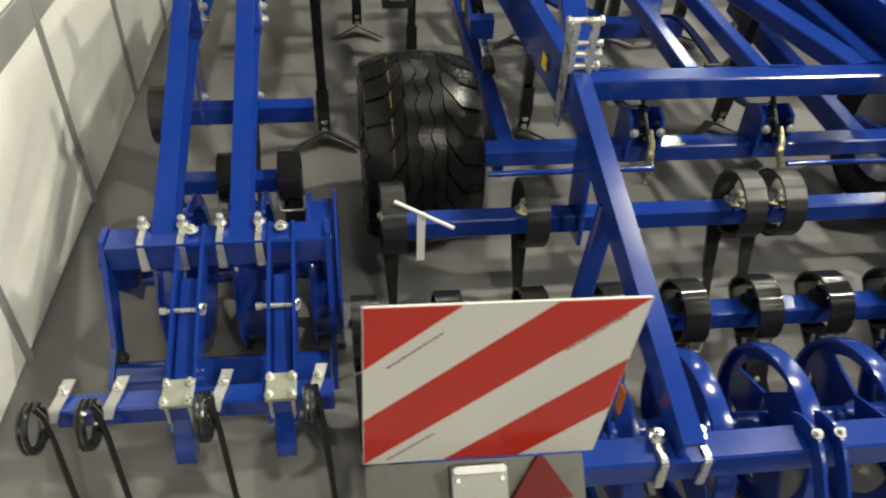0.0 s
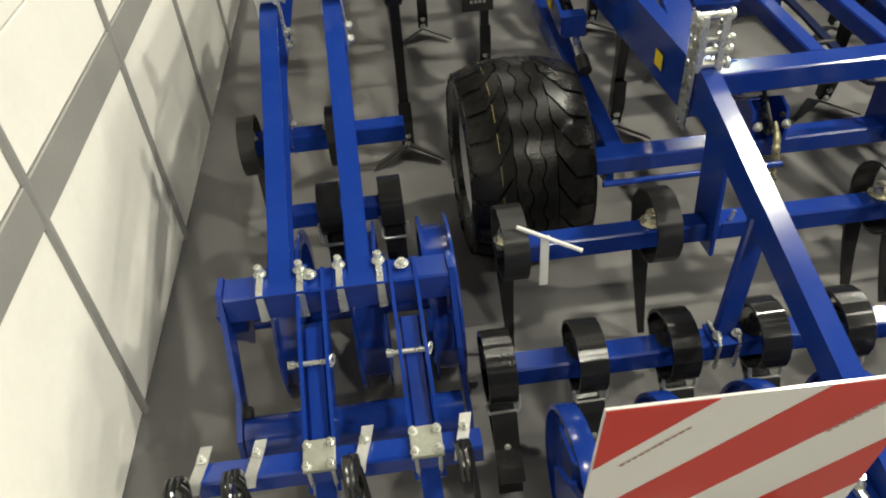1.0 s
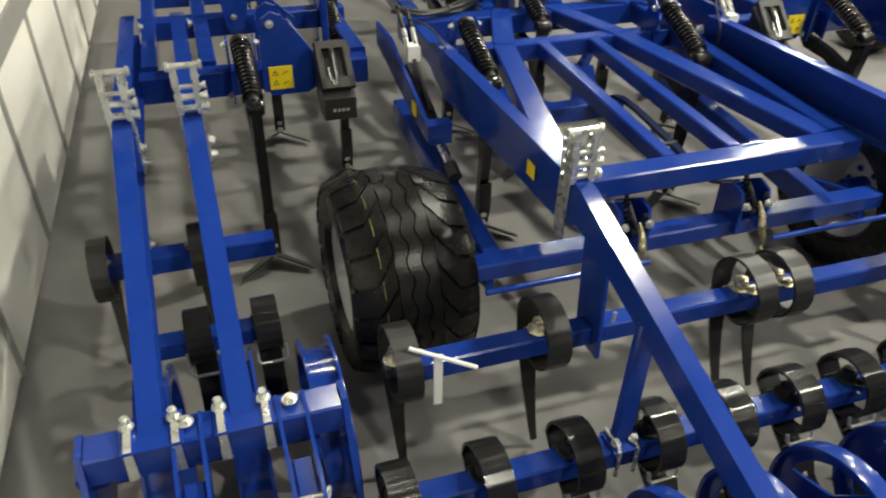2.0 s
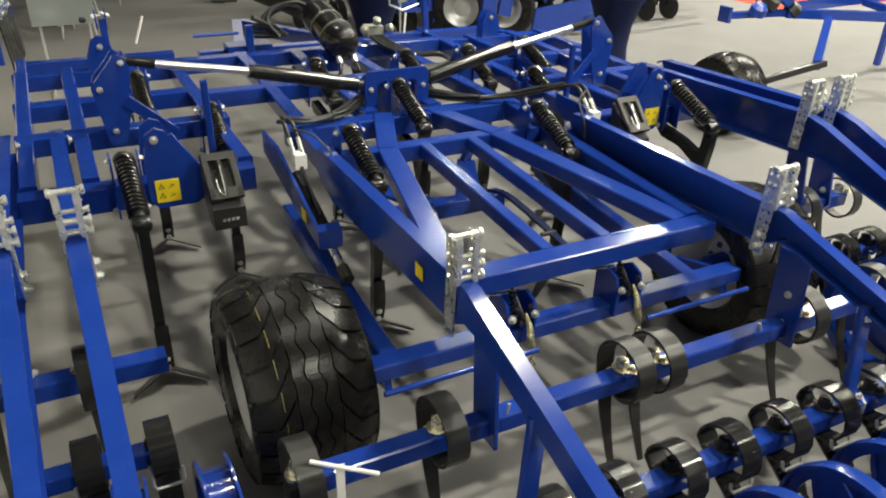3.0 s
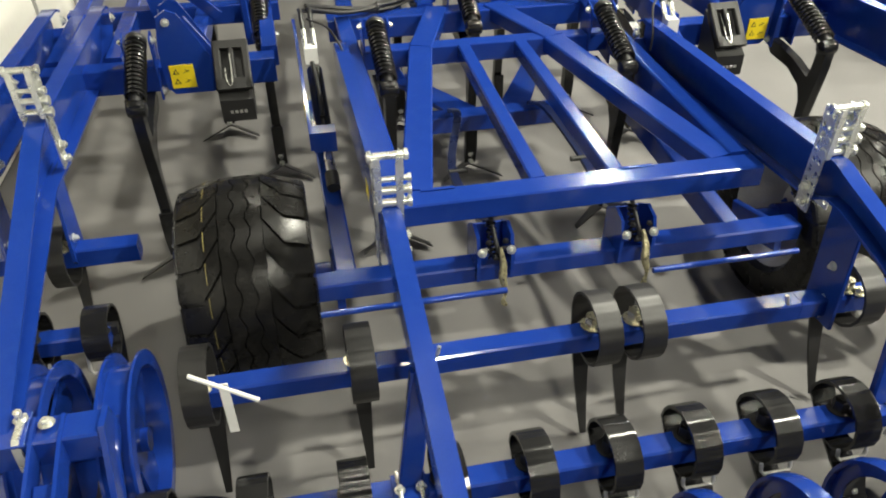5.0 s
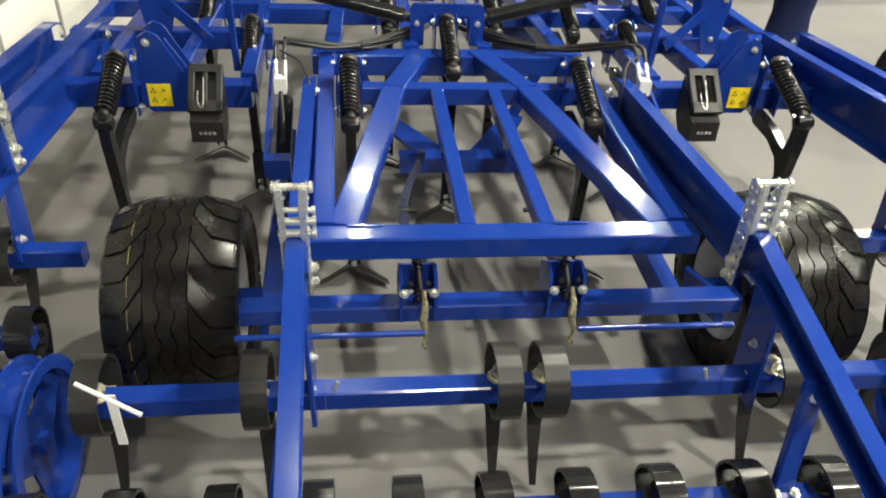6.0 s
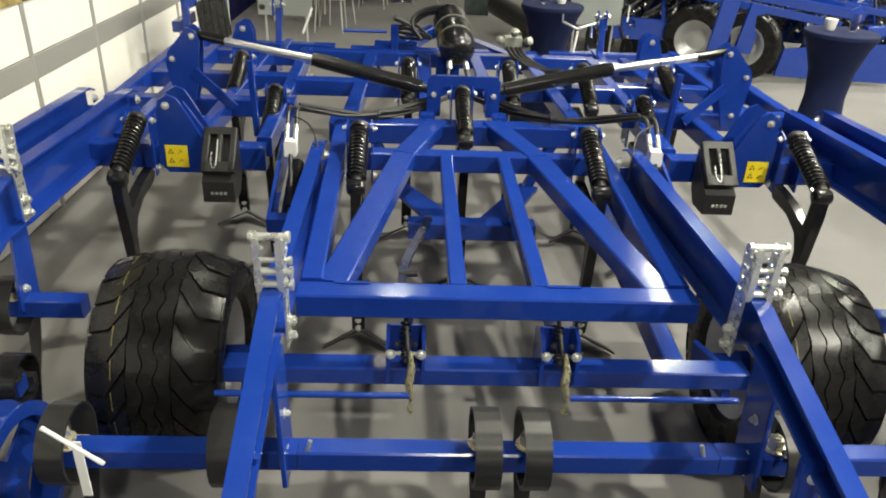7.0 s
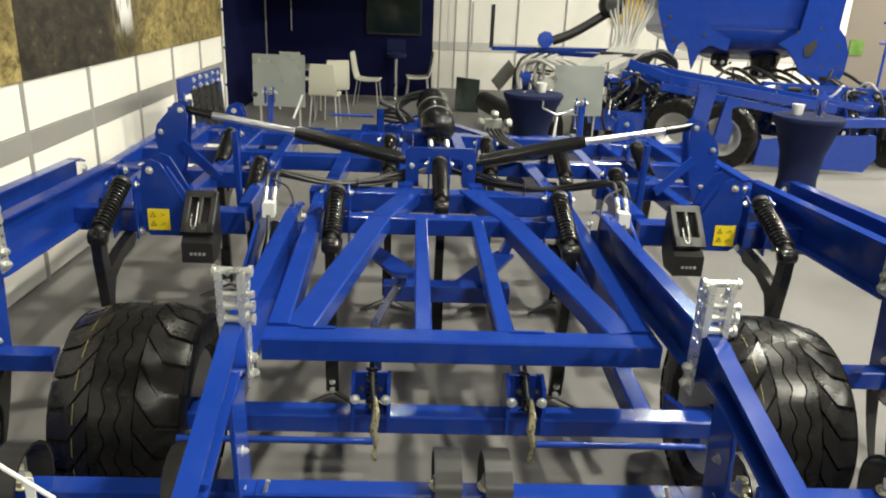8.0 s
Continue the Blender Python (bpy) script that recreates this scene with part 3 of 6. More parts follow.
# wheels
def tyre_mesh(r, w, tread=False):
    """The carcass of a tyre, or its crowned tread of wavy centre ribs and slanting shoulder lugs."""
    bm = B()
    hw = w / 2

    def rad(u):
        return r - 0.048 * (abs(u) / hw) ** 2.4
    prof = [(r * 0.52, -hw * 0.78), (r * 0.60, -hw * 0.96), (r * 0.78, -hw * 1.0), (r * 0.90, -hw * 0.97)]
    us = [-0.9, -0.6, -0.3, 0, 0.3, 0.6, 0.9]
    prof += [(rad(u * hw) - 0.016, u * hw) for u in us] + [(q, -h) for q, h in reversed(prof)]
    if not tread:
        return lathe(bm, prof, (0, 0, 0), (1, 0, 0), 56, cap=False)
    n = 22
    p = 2 * math.pi / n

    def lug(poly):
        """poly: rows of (u, angle0, angle1), one raised block."""
        lo, hi = [], []
        for u, a0, a1 in poly:
            row = []
            for a in (a0, (a0 + a1) / 2, a1):
                row.append((u, a))
            hi.append(row)
        top = [[bm.verts.new((u, rad(u) * math.cos(a), rad(u) * math.sin(a))) for u, a in row] for row in hi]
        bot = [[bm.verts.new((u, (rad(u) - 0.018) * math.cos(a), (rad(u) - 0.018) * math.sin(a))) for u, a in row] for row in hi]
        for i in range(len(top) - 1):
            for j in range(2):
                bm.faces.new((top[i][j], top[i][j + 1], top[i + 1][j + 1], top[i + 1][j]))
            for j, k in ((0, 0), (2, 2)):
                bm.faces.new((top[i][j], top[i + 1][k], bot[i + 1][k], bot[i][j]))
        for i in (0, len(top) - 1):
            for j in range(2):
                bm.faces.new((top[i][j], top[i][j + 1], bot[i][j + 1], bot[i][j]))
    for side in (-1, 1):
        off = 0.0 if side < 0 else p / 2
        for k in range(n):
            a = k * p + off
            sl = [0.0, 0.50, 0.86, 0.90, 0.92]
            uu = [0.335, 0.50, 0.63, 0.82, 0.985]
            rows = [(side * hw * u, a + p * q, a + p * (q + 0.86)) for u, q in zip(uu, sl)]
            lug(rows)
            # shoulder edge down the flank
            a0, a1 = a + p * 0.92, a + p * 1.78
            vs = [bm.verts.new((side * x, q * math.cos(t), q * math.sin(t))) for x, q, t in ((hw * 0.985, rad(hw * 0.98), a0), (hw * 0.985, rad(hw * 0.98), a1), (hw * 1.01, r * 0.85, a1), (hw * 1.01, r * 0.85, a0))]
            bm.faces.new(vs)
            # wavy centre ribs, two for each side
            m = 6
            for u0, u1, amp, out in ((-0.10, 0.10, 0.04, 1.0), (0.125, 0.315, 0.04, 0.3)) if side > 0 else ((0.125, 0.315, 0.04, 0.3),):
                for q in range(m):
                    t0, t1 = a + p * q / m, a + p * (q + 1) / m
                    w0, w1 = [amp * math.sin(2 * math.pi * f / m) for f in (q, q + 1)]
                    r0 = [(u0 + w0) * hw * side, (u1 + w0 * out) * hw * side]
                    r1 = [(u0 + w1) * hw * side, (u1 + w1 * out) * hw * side]
                    tp = [bm.verts.new((u, rad(u) * math.cos(t), rad(u) * math.sin(t))) for u, t in ((r0[0], t0), (r0[1], t0), (r1[1], t1), (r1[0], t1))]
                    bt = [bm.verts.new((u, (rad(u) - 0.018) * math.cos(t), (rad(u) - 0.018) * math.sin(t))) for u, t in ((r0[0], t0), (r0[1], t0), (r1[1], t1), (r1[0], t1))]
                    bm.faces.new(tp)
                    bm.faces.new((tp[0], tp[3], bt[3], bt[0]))
                    bm.faces.new((tp[1], tp[2], bt[2], bt[1]))
    return bm


WHEEL = (1.178, 2.70, 0.405)
TR, TW = 0.405, 0.46
for s in (-1, 1):
    c = V(s * WHEEL[0], WHEEL[1], WHEEL[2])
    at = Matrix.Translation(c) @ pose(0, 0, 0, 7, 0, 0)
    bm = tyre_mesh(TR, TW)
    bm.transform(at)
    tyre = mp("wheel", bm, RUBBER, None, "wide black flotation tyre with lugged tread")
    bm = tyre_mesh(TR, TW, True)
    bm.transform(at)
    tagged(mp("tread", bm, RUBBER, tyre), kind="stuff")
    bm = lathe(B(), [(0.05, -0.05), (0.13, -0.03), (0.17, -0.13), (0.215, -0.19), (0.240, -0.205), (0.246, -0.190), (0.215, 0.0), (0.246, 0.190), (0.240, 0.205), (0.215, 0.19), (0.17, 0.10), (0.12, 0.03), (0.05, 0.03)], c, (1, 0, 0), 40)
    rl = B()
    for k in range(22):
        a0 = 2 * math.pi / 22 * (k + 0.62) + math.radians(7)
        arc = [c + V(-TW * 0.27, (TR - 0.0052) * math.cos(a0 + 0.036 * i), (TR - 0.0052) * math.sin(a0 + 0.036 * i)) for i in range(6)]
        for p, q in zip(arc, arc[1:]):
            rl.faces.new([rl.verts.new(v) for v in (p - X * 0.0011, p + X * 0.0011, q + X * 0.0011, q - X * 0.0011)])
    tagged(mp("paint_line", rl, FADED, tyre, "thin yellow paint line round the tread"), "thin broken yellow paint line round the tread", kind="stuff")
    mp("rim", bm, RIM, tyre, "silver steel rim")
    bm = rod(B(), c - X * 0.16, c + X * 0.10, 0.05, 20)
    for k in range(6):
        a = k * math.pi / 3
        bolt(bm, c + V(-s * 0.05, 0.085 * math.cos(a), 0.085 * math.sin(a)), (-s, 0, 0), 0.011)
    mp("hub", bm, BLUE, tyre)
    mp("axle", rod(B(), (s * 0.86, 2.70, 0.41), (s * 1.1, 2.70, 0.405), 0.035, 16), BLUE)
    mp("axle_plate", bar(B(), (s * 0.87, 2.46, 0.47), (s * 0.87, 2.76, 0.40), 0.03, 0.12), BLUE)

# tine tube behind the wheels, with coiled spring tines
T1Y, T1Z = 2.05, 0.498
for a, b in ((-1.35, -0.64), (-0.64, 0.66), (0.66, 1.36)):
    mp("tine_tube", bar(B(), (a + 0.001, T1Y, T1Z), (b - 0.001, T1Y, T1Z), 0.074, 0.074), BLUE)


def loop_tine(x, y, z, r, w, foot, lean, mat=SATIN, clamp=BRASS, hang=0.0, taper=0.72):
    """A flat spring bent once round its tube, then down to the ground as a narrowing leg."""
    pts = [V(x, y + 0.02, z - 0.05)]
    n = 66
    for k in range(n + 1):
        d = k * 325 / n
        a = math.radians(325 - d)
        q = r * (0.84 + 0.16 * min(1, d / 80)) + 0.0011 * math.sin(math.radians(d * 18))
        pts.append(V(x, y + q * math.cos(a), z + hang + q * math.sin(a)))
    ws = [w] * len(pts)
    a0 = pts[-1]
    steps = 7
    for k in range(1, steps + 1):
        f = k / steps
        pts.append(V(x, a0.y + lean * f - 0.10 * f * f, a0.z + (foot - a0.z) * f))
        ws.append(w * (1 - taper * max(0, f - 0.1) / 0.9))
    tn = mp("spring_tine", ribbon(B(), pts, ws, 0.010), mat, None, "black flat spring tine coiled round the tube")
    mp("clamp", bar(B(), (x - w * 0.45, y + 0.056, z - 0.02), (x + w * 0.45, y + 0.056, z - 0.02), 0.03, 0.06), clamp, tn)
    mp("nut", bolt(B(), (x - 0.014, y + 0.01, z + 0.040), (0, 0, 1), 0.025, 0.036), clamp, tn)
    mp("nut", bolt(B(), (x + 0.014, y - 0.024, z + 0.040), (0, 0, 1), 0.015, 0.018), clamp, tn)
    return tn


for x in (-1.335, -0.848, -0.068, 0.080, 0.865, 1.335):
    loop_tine(x, T1Y, T1Z, 0.120, 0.080, 0.03, -0.04, hang=0.035)
# loose locking pin and paper tag
mp("locking_bar", rod(B(), (-1.337, 1.945, 0.680), (-1.150, 1.876, 0.615), 0.0068, 8), PLASTIC, None, "thin white locking bar")
mp("paper_tag", plate(B(), [(-1.262, 0.635), (-1.235, 0.635), (-1.235, 0.43), (-1.262, 0.43)], "y", 1.938, 1.942), PLASTIC)
for s in (-1, 1):
    mp("pin", rod(B(), (s * 0.62, 2.02, 0.50), (s * 0.60, 2.03, 0.57), 0.007, 8), ZINC)

# second tube with closer spring tines
T2Y, T2Z = 1.655, 0.375
mp("tine_tube", bar(B(), (-1.48, T2Y, T2Z), (1.43, T2Y, T2Z), 0.075, 0.075), BLUE)
xs2 = [-1.455, -1.192, -0.921, -0.656, -0.405, -0.156, 0.088, 0.343, 0.603, 0.864, 1.125, 1.386]
for x in xs2:
    loop_tine(x, T2Y, T2Z, 0.106, 0.084, 0.14, -0.24, RING, SATIN, 0.022, 0.1)
    bm = B()
    ribbon(bm, [(x, T2Y - 0.10, 0.30), (x, T2Y - 0.16, 0.17), (x, T2Y - 0.20, 0.04)], 0.075, 0.010)
    bl = mp("leveller_blade", bm, SATIN)
    bolts(mp, [((x, T2Y - 0.165 + (f - 0.13) * 0.4, f), (0, -1, 0.3), 0.011) for f in (0.20, 0.14)], bl)
    bm = B()
    pipe(bm, [(x - 0.049, T2Y - 0.078, T2Z - 0.045), (x - 0.049, T2Y - 0.085, T2Z - 0.070), (x - 0.040, T2Y - 0.090, T2Z - 0.082), (x + 0.042, T2Y - 0.090, T2Z - 0.082), (x + 0.050, T2Y - 0.085, T2Z - 0.070), (x + 0.050, T2Y - 0.070, T2Z - 0.035)], 0.006, 8)
    mp("yoke", bm, ZINC_FLAT, bl)
for s in (-1, 1):
    for dx in (-0.030, 0.030):
        bm = B()
        cx = (0.715 if s > 0 else -0.77) + dx
        pipe(bm, [(cx, T2Y - 0.046, T2Z - 0.06), (cx, T2Y - 0.046, T2Z + 0.045), (cx, T2Y - 0.03, T2Z + 0.056), (cx, T2Y + 0.045, T2Z + 0.05)], 0.0065, 8)
        bolt(bm, (cx, T2Y - 0.02, T2Z + 0.052), (0, 0, 1), 0.010)
        mp("u_bolt", bm, ZINC)
    cx = 0.715 if s > 0 else -0.77
    mp("clamp_plate", box(cx - 0.05, cx + 0.05, T2Y - 0.05, T2Y + 0.04, T2Z + 0.0385, T2Z + 0.0455), BLUE)

# ring roller of the centre section
RY, RZ, RR = 1.27, 0.262, 0.26
mp("roller_shaft", rod(B(), (-1.32, RY, RZ), (1.32, RY, RZ), 0.055, 20), BLUE)
for k in range(11):
    x = -1.31 + 0.262 * k
    bm = lathe(B(), [(RR - 0.012, -0.028), (RR, -0.028), (RR + 0.004, 0), (RR, 0.028), (RR - 0.012, 0.028), (RR - 0.012, 0.006), (RR - 0.05, 0.005), (RR - 0.05, -0.005), (RR - 0.012, -0.006), (RR - 0.012, -0.028)], (x, RY, RZ), (1, 0, 0), 48, cap=False)
    rg = mp("roller_ring", bm, BLUE)
    for j in range(3):
        a = j * 2 * math.pi / 3 + 0.5 * k
        d = V(0, math.cos(a), math.sin(a))
        n = V(0, -math.sin(a), math.cos(a))
        o = V(x, RY, RZ)
        bm = B()
        pts = [o + d * 0.05 + n * 0.10, o + d * 0.05 - n * 0.10, o + d * (RR - 0.035) - n * 0.055, o + d * (RR - 0.03) + n * 0.055]
        ring_faces(bm, [[bm.verts.new(q + X * t) for q in pts] for t in (-0.005, 0.005)])
        mp("spoke", bm, BLUE, rg)
RBY, RBZ = 1.02, 0.538
mp("roller_beam", bar(B(), (-1.36, RBY, RBZ), (1.36, RBY, RBZ), 0.084, 0.084), BLUE)
for s in (-1, 1):
    mp("side_plate", plate(B(), [(0.96, 0.56), (1.06, 0.56), (1.36, 0.30), (1.34, 0.20), (1.22, 0.18), (0.96, 0.44)], "x", s * 1.345 - 0.008, s * 1.345 + 0.008), BLUE)
    for dx in (-0.050, 0.058):
        bm = B()
        x = s * 0.722 + dx
        ribbon(bm, [(x, RBY + 0.046, RBZ + 0.055), (x, RBY - 0.040, RBZ + 0.055), (x, RBY - 0.050, RBZ + 0.046), (x, RBY - 0.052, RBZ - 0.044)], [0.016, 0.016, 0.018, 0.022], 0.008)
        bolt(bm, (x, RBY + 0.016, RBZ + 0.059), (0, 0, 1), 0.0125, 0.026)
        mp("u_bolt", bm, ZINC)
    mp("foot_plate", box(s * 0.722 - 0.062, s * 0.722 + 0.072, RBY - 0.052, RBY + 0.056, RBZ + 0.0425, RBZ + 0.0505), BLUE)
    mp("reflector", plate(B(), [(1.18, 0.50), (1.21, 0.50), (1.21, 0.60), (1.18, 0.60)], "x", s * 0.80, s * 0.806), AMBER)
# strap pairs over the roller beam
for x in (-0.355, 0.36):
    for dx in (-0.030, 0.030):
        mp("strap", ribbon(B(), curve_pts([(x + dx, 1.075, 0.575), (x + dx, 1.04, 0.600), (x + dx, 0.985, 0.598), (x + dx, 0.90, 0.515), (x + dx, 0.83, 0.40), (x + dx, 0.78, 0.27), (x + dx, 0.755, 0.16)], 5), 0.010, 0.042), BLUE)
        mp("bolt", bolt(B(), (x + dx, 0.995, 0.622), (0, -0.2, 1), 0.009), ZINC)
    mp("rear_tube", bar(B(), (x - 0.25, 0.80, 0.30), (x + 0.25, 0.80, 0.30), 0.055, 0.055), BLUE)

# lower cross tube of the wheel frame with its spread gussets
mp("lower_crossbeam", bar(B(), (-0.30, 3.62, 0.53), (0.33, 3.62, 0.53), 0.09, 0.09), BLUE)
for s in (-1, 1):
    mp("gusset", plate(B(), [(s * 0.06, 3.66), (s * 0.22, 3.66), (s * 0.42, 4.08), (s * 0.33, 4.14)], "z", 0.555, 0.575), BLUE)
    mp("lower_link", bar(B(), (s * 0.36, 4.10, 0.57), (s * 0.50, 4.12, 0.85), 0.05, 0.05), BLUE)
    x = -0.313 if s < 0 else 0.226
    # links take the darkened blue: the shade beneath the frame is painted on
    link = mp("latch_link", ribbon(B(), curve_pts([(s * 0.20, 3.60, 0.60), (s * 0.215, 3.40, 0.66), (x + 0.01 + s * 0.02, 3.05, 0.60), (x + 0.012, 2.72, 0.58), (x + 0.004, 2.54, 0.66)], 4), 0.036, 0.016), SHADED_BLUE, None, "blue latch link with shade painted into its colour")
    mp("link_pin", rod(B(), (x - 0.03, 3.02, 0.60), (x + 0.05, 3.02, 0.60), 0.012, 10), SATIN, link)

# warning board with lamps behind the roller
SX, SY, SZ, SW = -1.480, 0.775, 1.354, 0.435
LEAN = Matrix.Translation((SX, SY, SZ)) @ pose(0, 0, 0, 4.6, 1.4, 0) @ Matrix.Translation((-SX, -SY, -SZ))


def sp_(bm):
    """The warning board leans a little from the upright."""
    bm.transform(LEAN)
    return bm


sign = mp("warning_board", sp_(box(SX, SX + SW, SY, SY + 0.004, SZ - SW, SZ, c=0.0015)), WHITE, None, "red and white striped square warning board")


def stripe(a, b):
    """The part of the board between u + v = a and u + v = b, as an outline."""
    def cut(c):
        return [(c, 0.0), (0.0, c)] if c <= 1 else [(1.0, c - 1), (c - 1, 1.0)]
    p, q = cut(a), cut(b)
    if a < 1e-6:
        return [(0, 0), q[0], q[1]]
    out = [p[0]]
    if a < 1 < b:
        return [p[0], (1, 0), q[0], q[1], (0, 1), p[1]]
    return [p[0], q[0], q[1], p[1]]


for a, b in ((0.0, 0.335), (0.67, 0.999), (1.34, 1.665)):
    pts = [(SX + SW * (0.004 + 0.992 * u), SZ - SW * (0.004 + 0.992 * v)) for u, v in stripe(a, b)]
    mp("red_stripe", sp_(plate(B(), pts, "y", SY - 0.0012, SY - 0.0002)), RED, sign)
for u, v in ((0.09, 0.33), (0.74, 0.27), (0.10, 0.97)):
    for k in range(11):
        uu, vv = u + k * 0.0175, v - k * 0.0175
        x, z = SX + SW * uu, SZ - SW * vv
        if vv > 0.02:
            mp("print_mark", sp_(bar(B(), (x, SY - 0.0016, z), (x + 0.0055, SY - 0.0016, z + 0.0055), 0.0030 + 0.0012 * (k % 3 == 0), 0.0006, up=(0, 1, 0))), PRINTED, sign)
HB = SZ - SW
HOLD = Matrix.Translation((0, SY, HB)) @ pose(0, 0, 0, -52) @ Matrix.Translation((0, -SY, -HB))


def tilt(bm):
    bm.transform(LEAN @ HOLD)
    return bm


mp("back_plate", tilt(box(SX + 0.004, SX + SW - 0.02, SY + 0.002, SY + 0.005, HB - 0.135, HB - 0.004)), SHEET, sign, "bare sheet-metal lamp holder")
lb = mp("plate_lamp", tilt(box(SX + 0.160, SX + 0.262, SY - 0.022, SY + 0.001, HB - 0.135, HB - 0.012)), LAMPGREY, sign)
mp("lamp_cover", tilt(box(SX + 0.162, SX + 0.260, SY - 0.030, SY - 0.0225, HB - 0.024, HB - 0.010)), ZINC_FLAT, lb)
for px, pz in ((0.170, 0.036), (0.252, 0.036), (0.170, 0.110), (0.252, 0.110)):
    mp("screw", tilt(rod(B(), (SX + px, SY - 0.026, HB - pz), (SX + px, SY - 0.022, HB - pz), 0.004, 8)), ZINC, lb)
mp("triangle_reflector", tilt(plate(B(), [(SX + 0.268, HB - 0.082), (SX + 0.388, HB - 0.082), (SX + 0.336, HB - 0.004), (SX + 0.324, HB - 0.004)], "y", SY - 0.012, SY + 0.001)), LENS, sign, "red triangular reflector")
mp("board_post", bar(B(), (SX + 0.06, SY + 0.07, 0.46), (SX + 0.06, SY + 0.07, 1.0), 0.04, 0.04), BLUE, sign)
mp("board_arm", bar(B(), (SX + 0.06, SY + 0.07, 0.48), (SX + 0.06, 1.0, 0.48), 0.04, 0.04), BLUE, sign)


# ---- spring-loaded tines ----
def reset_tine(x, yb, zb):
    """A tine clamped under a beam at (x, yb), top of the beam at zb: coil spring above, forged leg, sweep at the foot."""
    yk, zk = yb - 0.38, zb - 0.03
    foot_y = yb - 0.335
    leg = B()
    # forged leg with a forward branch to the beam's bracket
    plate(leg, [(yk - 0.040, zk + 0.02), (yk - 0.040, zk - 0.10), (yk - 0.020, zk - 0.25), (yk + 0.0, zk - 0.40), (yk + 0.016, zk - 0.55), (yk + 0.030, 0.10), (yk + 0.072, 0.10), (yk + 0.058, zk - 0.52), (yk + 0.046, zk - 0.42), (yk + 0.052, zk - 0.31), (yk + 0.090, zk - 0.235), (yk + 0.20, zk - 0.185), (yb - 0.02, zk - 0.170), (yb + 0.020, zk - 0.135), (yb + 0.0, zk - 0.100), (yb - 0.08, zk - 0.108), (yk + 0.18, zk - 0.128), (yk + 0.085, zk - 0.160), (yk + 0.042, zk - 0.17), (yk + 0.028, zk - 0.10), (yk + 0.022, zk + 0.02)], "x", x - 0.023, x + 0.023)
    lathe(leg, [(0.015, -0.042), (0.032, -0.037), (0.038, -0.026), (0.038, 0.026), (0.032, 0.037), (0.015, 0.042)], (x, yk - 0.008, zk - 0.005), (1, 0, 0), 18)
    tine = mp("tine", leg, BLACK, None, "black spring-loaded tine with a duckfoot sweep")
    a, b = V(x, yb - 0.04, zb + 0.13), V(x, yk - 0.005, zk + 0.015)
    d = (b - a).normalized()
    sp = mp("spring", pipe(B(), helix(a + d * 0.02, b - d * 0.02, 0.0385, 14, 14), 0.0078, 6), BLACK, tine)
    mp("spring_core", rod(B(), a - d * 0.02, b, 0.026, 16), HOSE, sp)
    mp("spring_cap", lathe(B(), [(0.043, -0.012), (0.045, -0.006), (0.045, 0.008), (0.040, 0.016), (0.026, 0.020)], a + d * 0.01, -d, 20), SATIN, sp)
    for s in (-1, 1):
        br = B()
        plate(br, [(yb + 0.06, zb - 0.13), (yb + 0.06, zb + 0.05), (yb - 0.01, zb + 0.155), (yb - 0.07, zb + 0.13), (yb - 0.06, zb - 0.15)], "x", x + s * 0.054, x + s * 0.062)
        mp("tine_bracket", br, BLUE, tine)
        bolts(mp, [((x + s * 0.062, yb - 0.035, zb + 0.12), (s, 0, 0), 0.012), ((x + s * 0.062, yb - 0.02, zb - 0.12), (s, 0, 0), 0.012)], tine)
    # point and sweep
    mp("leg_guard", ribbon(B(), [V(x, foot_y - 0.045, 0.34), V(x, foot_y - 0.05, 0.22), V(x, foot_y - 0.02, 0.10)], 0.062, 0.012), BLACK, tine)
    for s in (-1, 1):
        sw = B()
        q = [V(x, foot_y + 0.11, 0.030), V(x, foot_y + 0.0, 0.075), V(x + s * 0.17, foot_y - 0.10, 0.030), V(x + s * 0.165, foot_y - 0.055, 0.022)]
        ring_faces(sw, [[sw.verts.new(v + Zv * t) for v in q] for t in (-0.004, 0.004)])
        mp("sweep", sw, SATIN, tine)
    bolts(mp, [((x, foot_y - 0.035, 0.11), (0, -1, 0.2), 0.010), ((x, foot_y - 0.042, 0.16), (0, -1, 0.2), 0.010)], tine)


for x, y in ((-0.535, 3.715), (0.555, 3.715), (-0.01, 4.30), (-0.30, 4.92), (0.32, 4.92), (0.78, 4.92)):
    reset_tine(x, y, Zf(y) - 0.005)
WING_TINES = ((1.575, 3.74, -0.005), (1.05, 4.50, -0.085), (1.345, 5.08, -0.03))
for s in (-1, 1):
    for x, y, dz in WING_TINES:
        reset_tine(s * x, y, Zf(y) + dz)

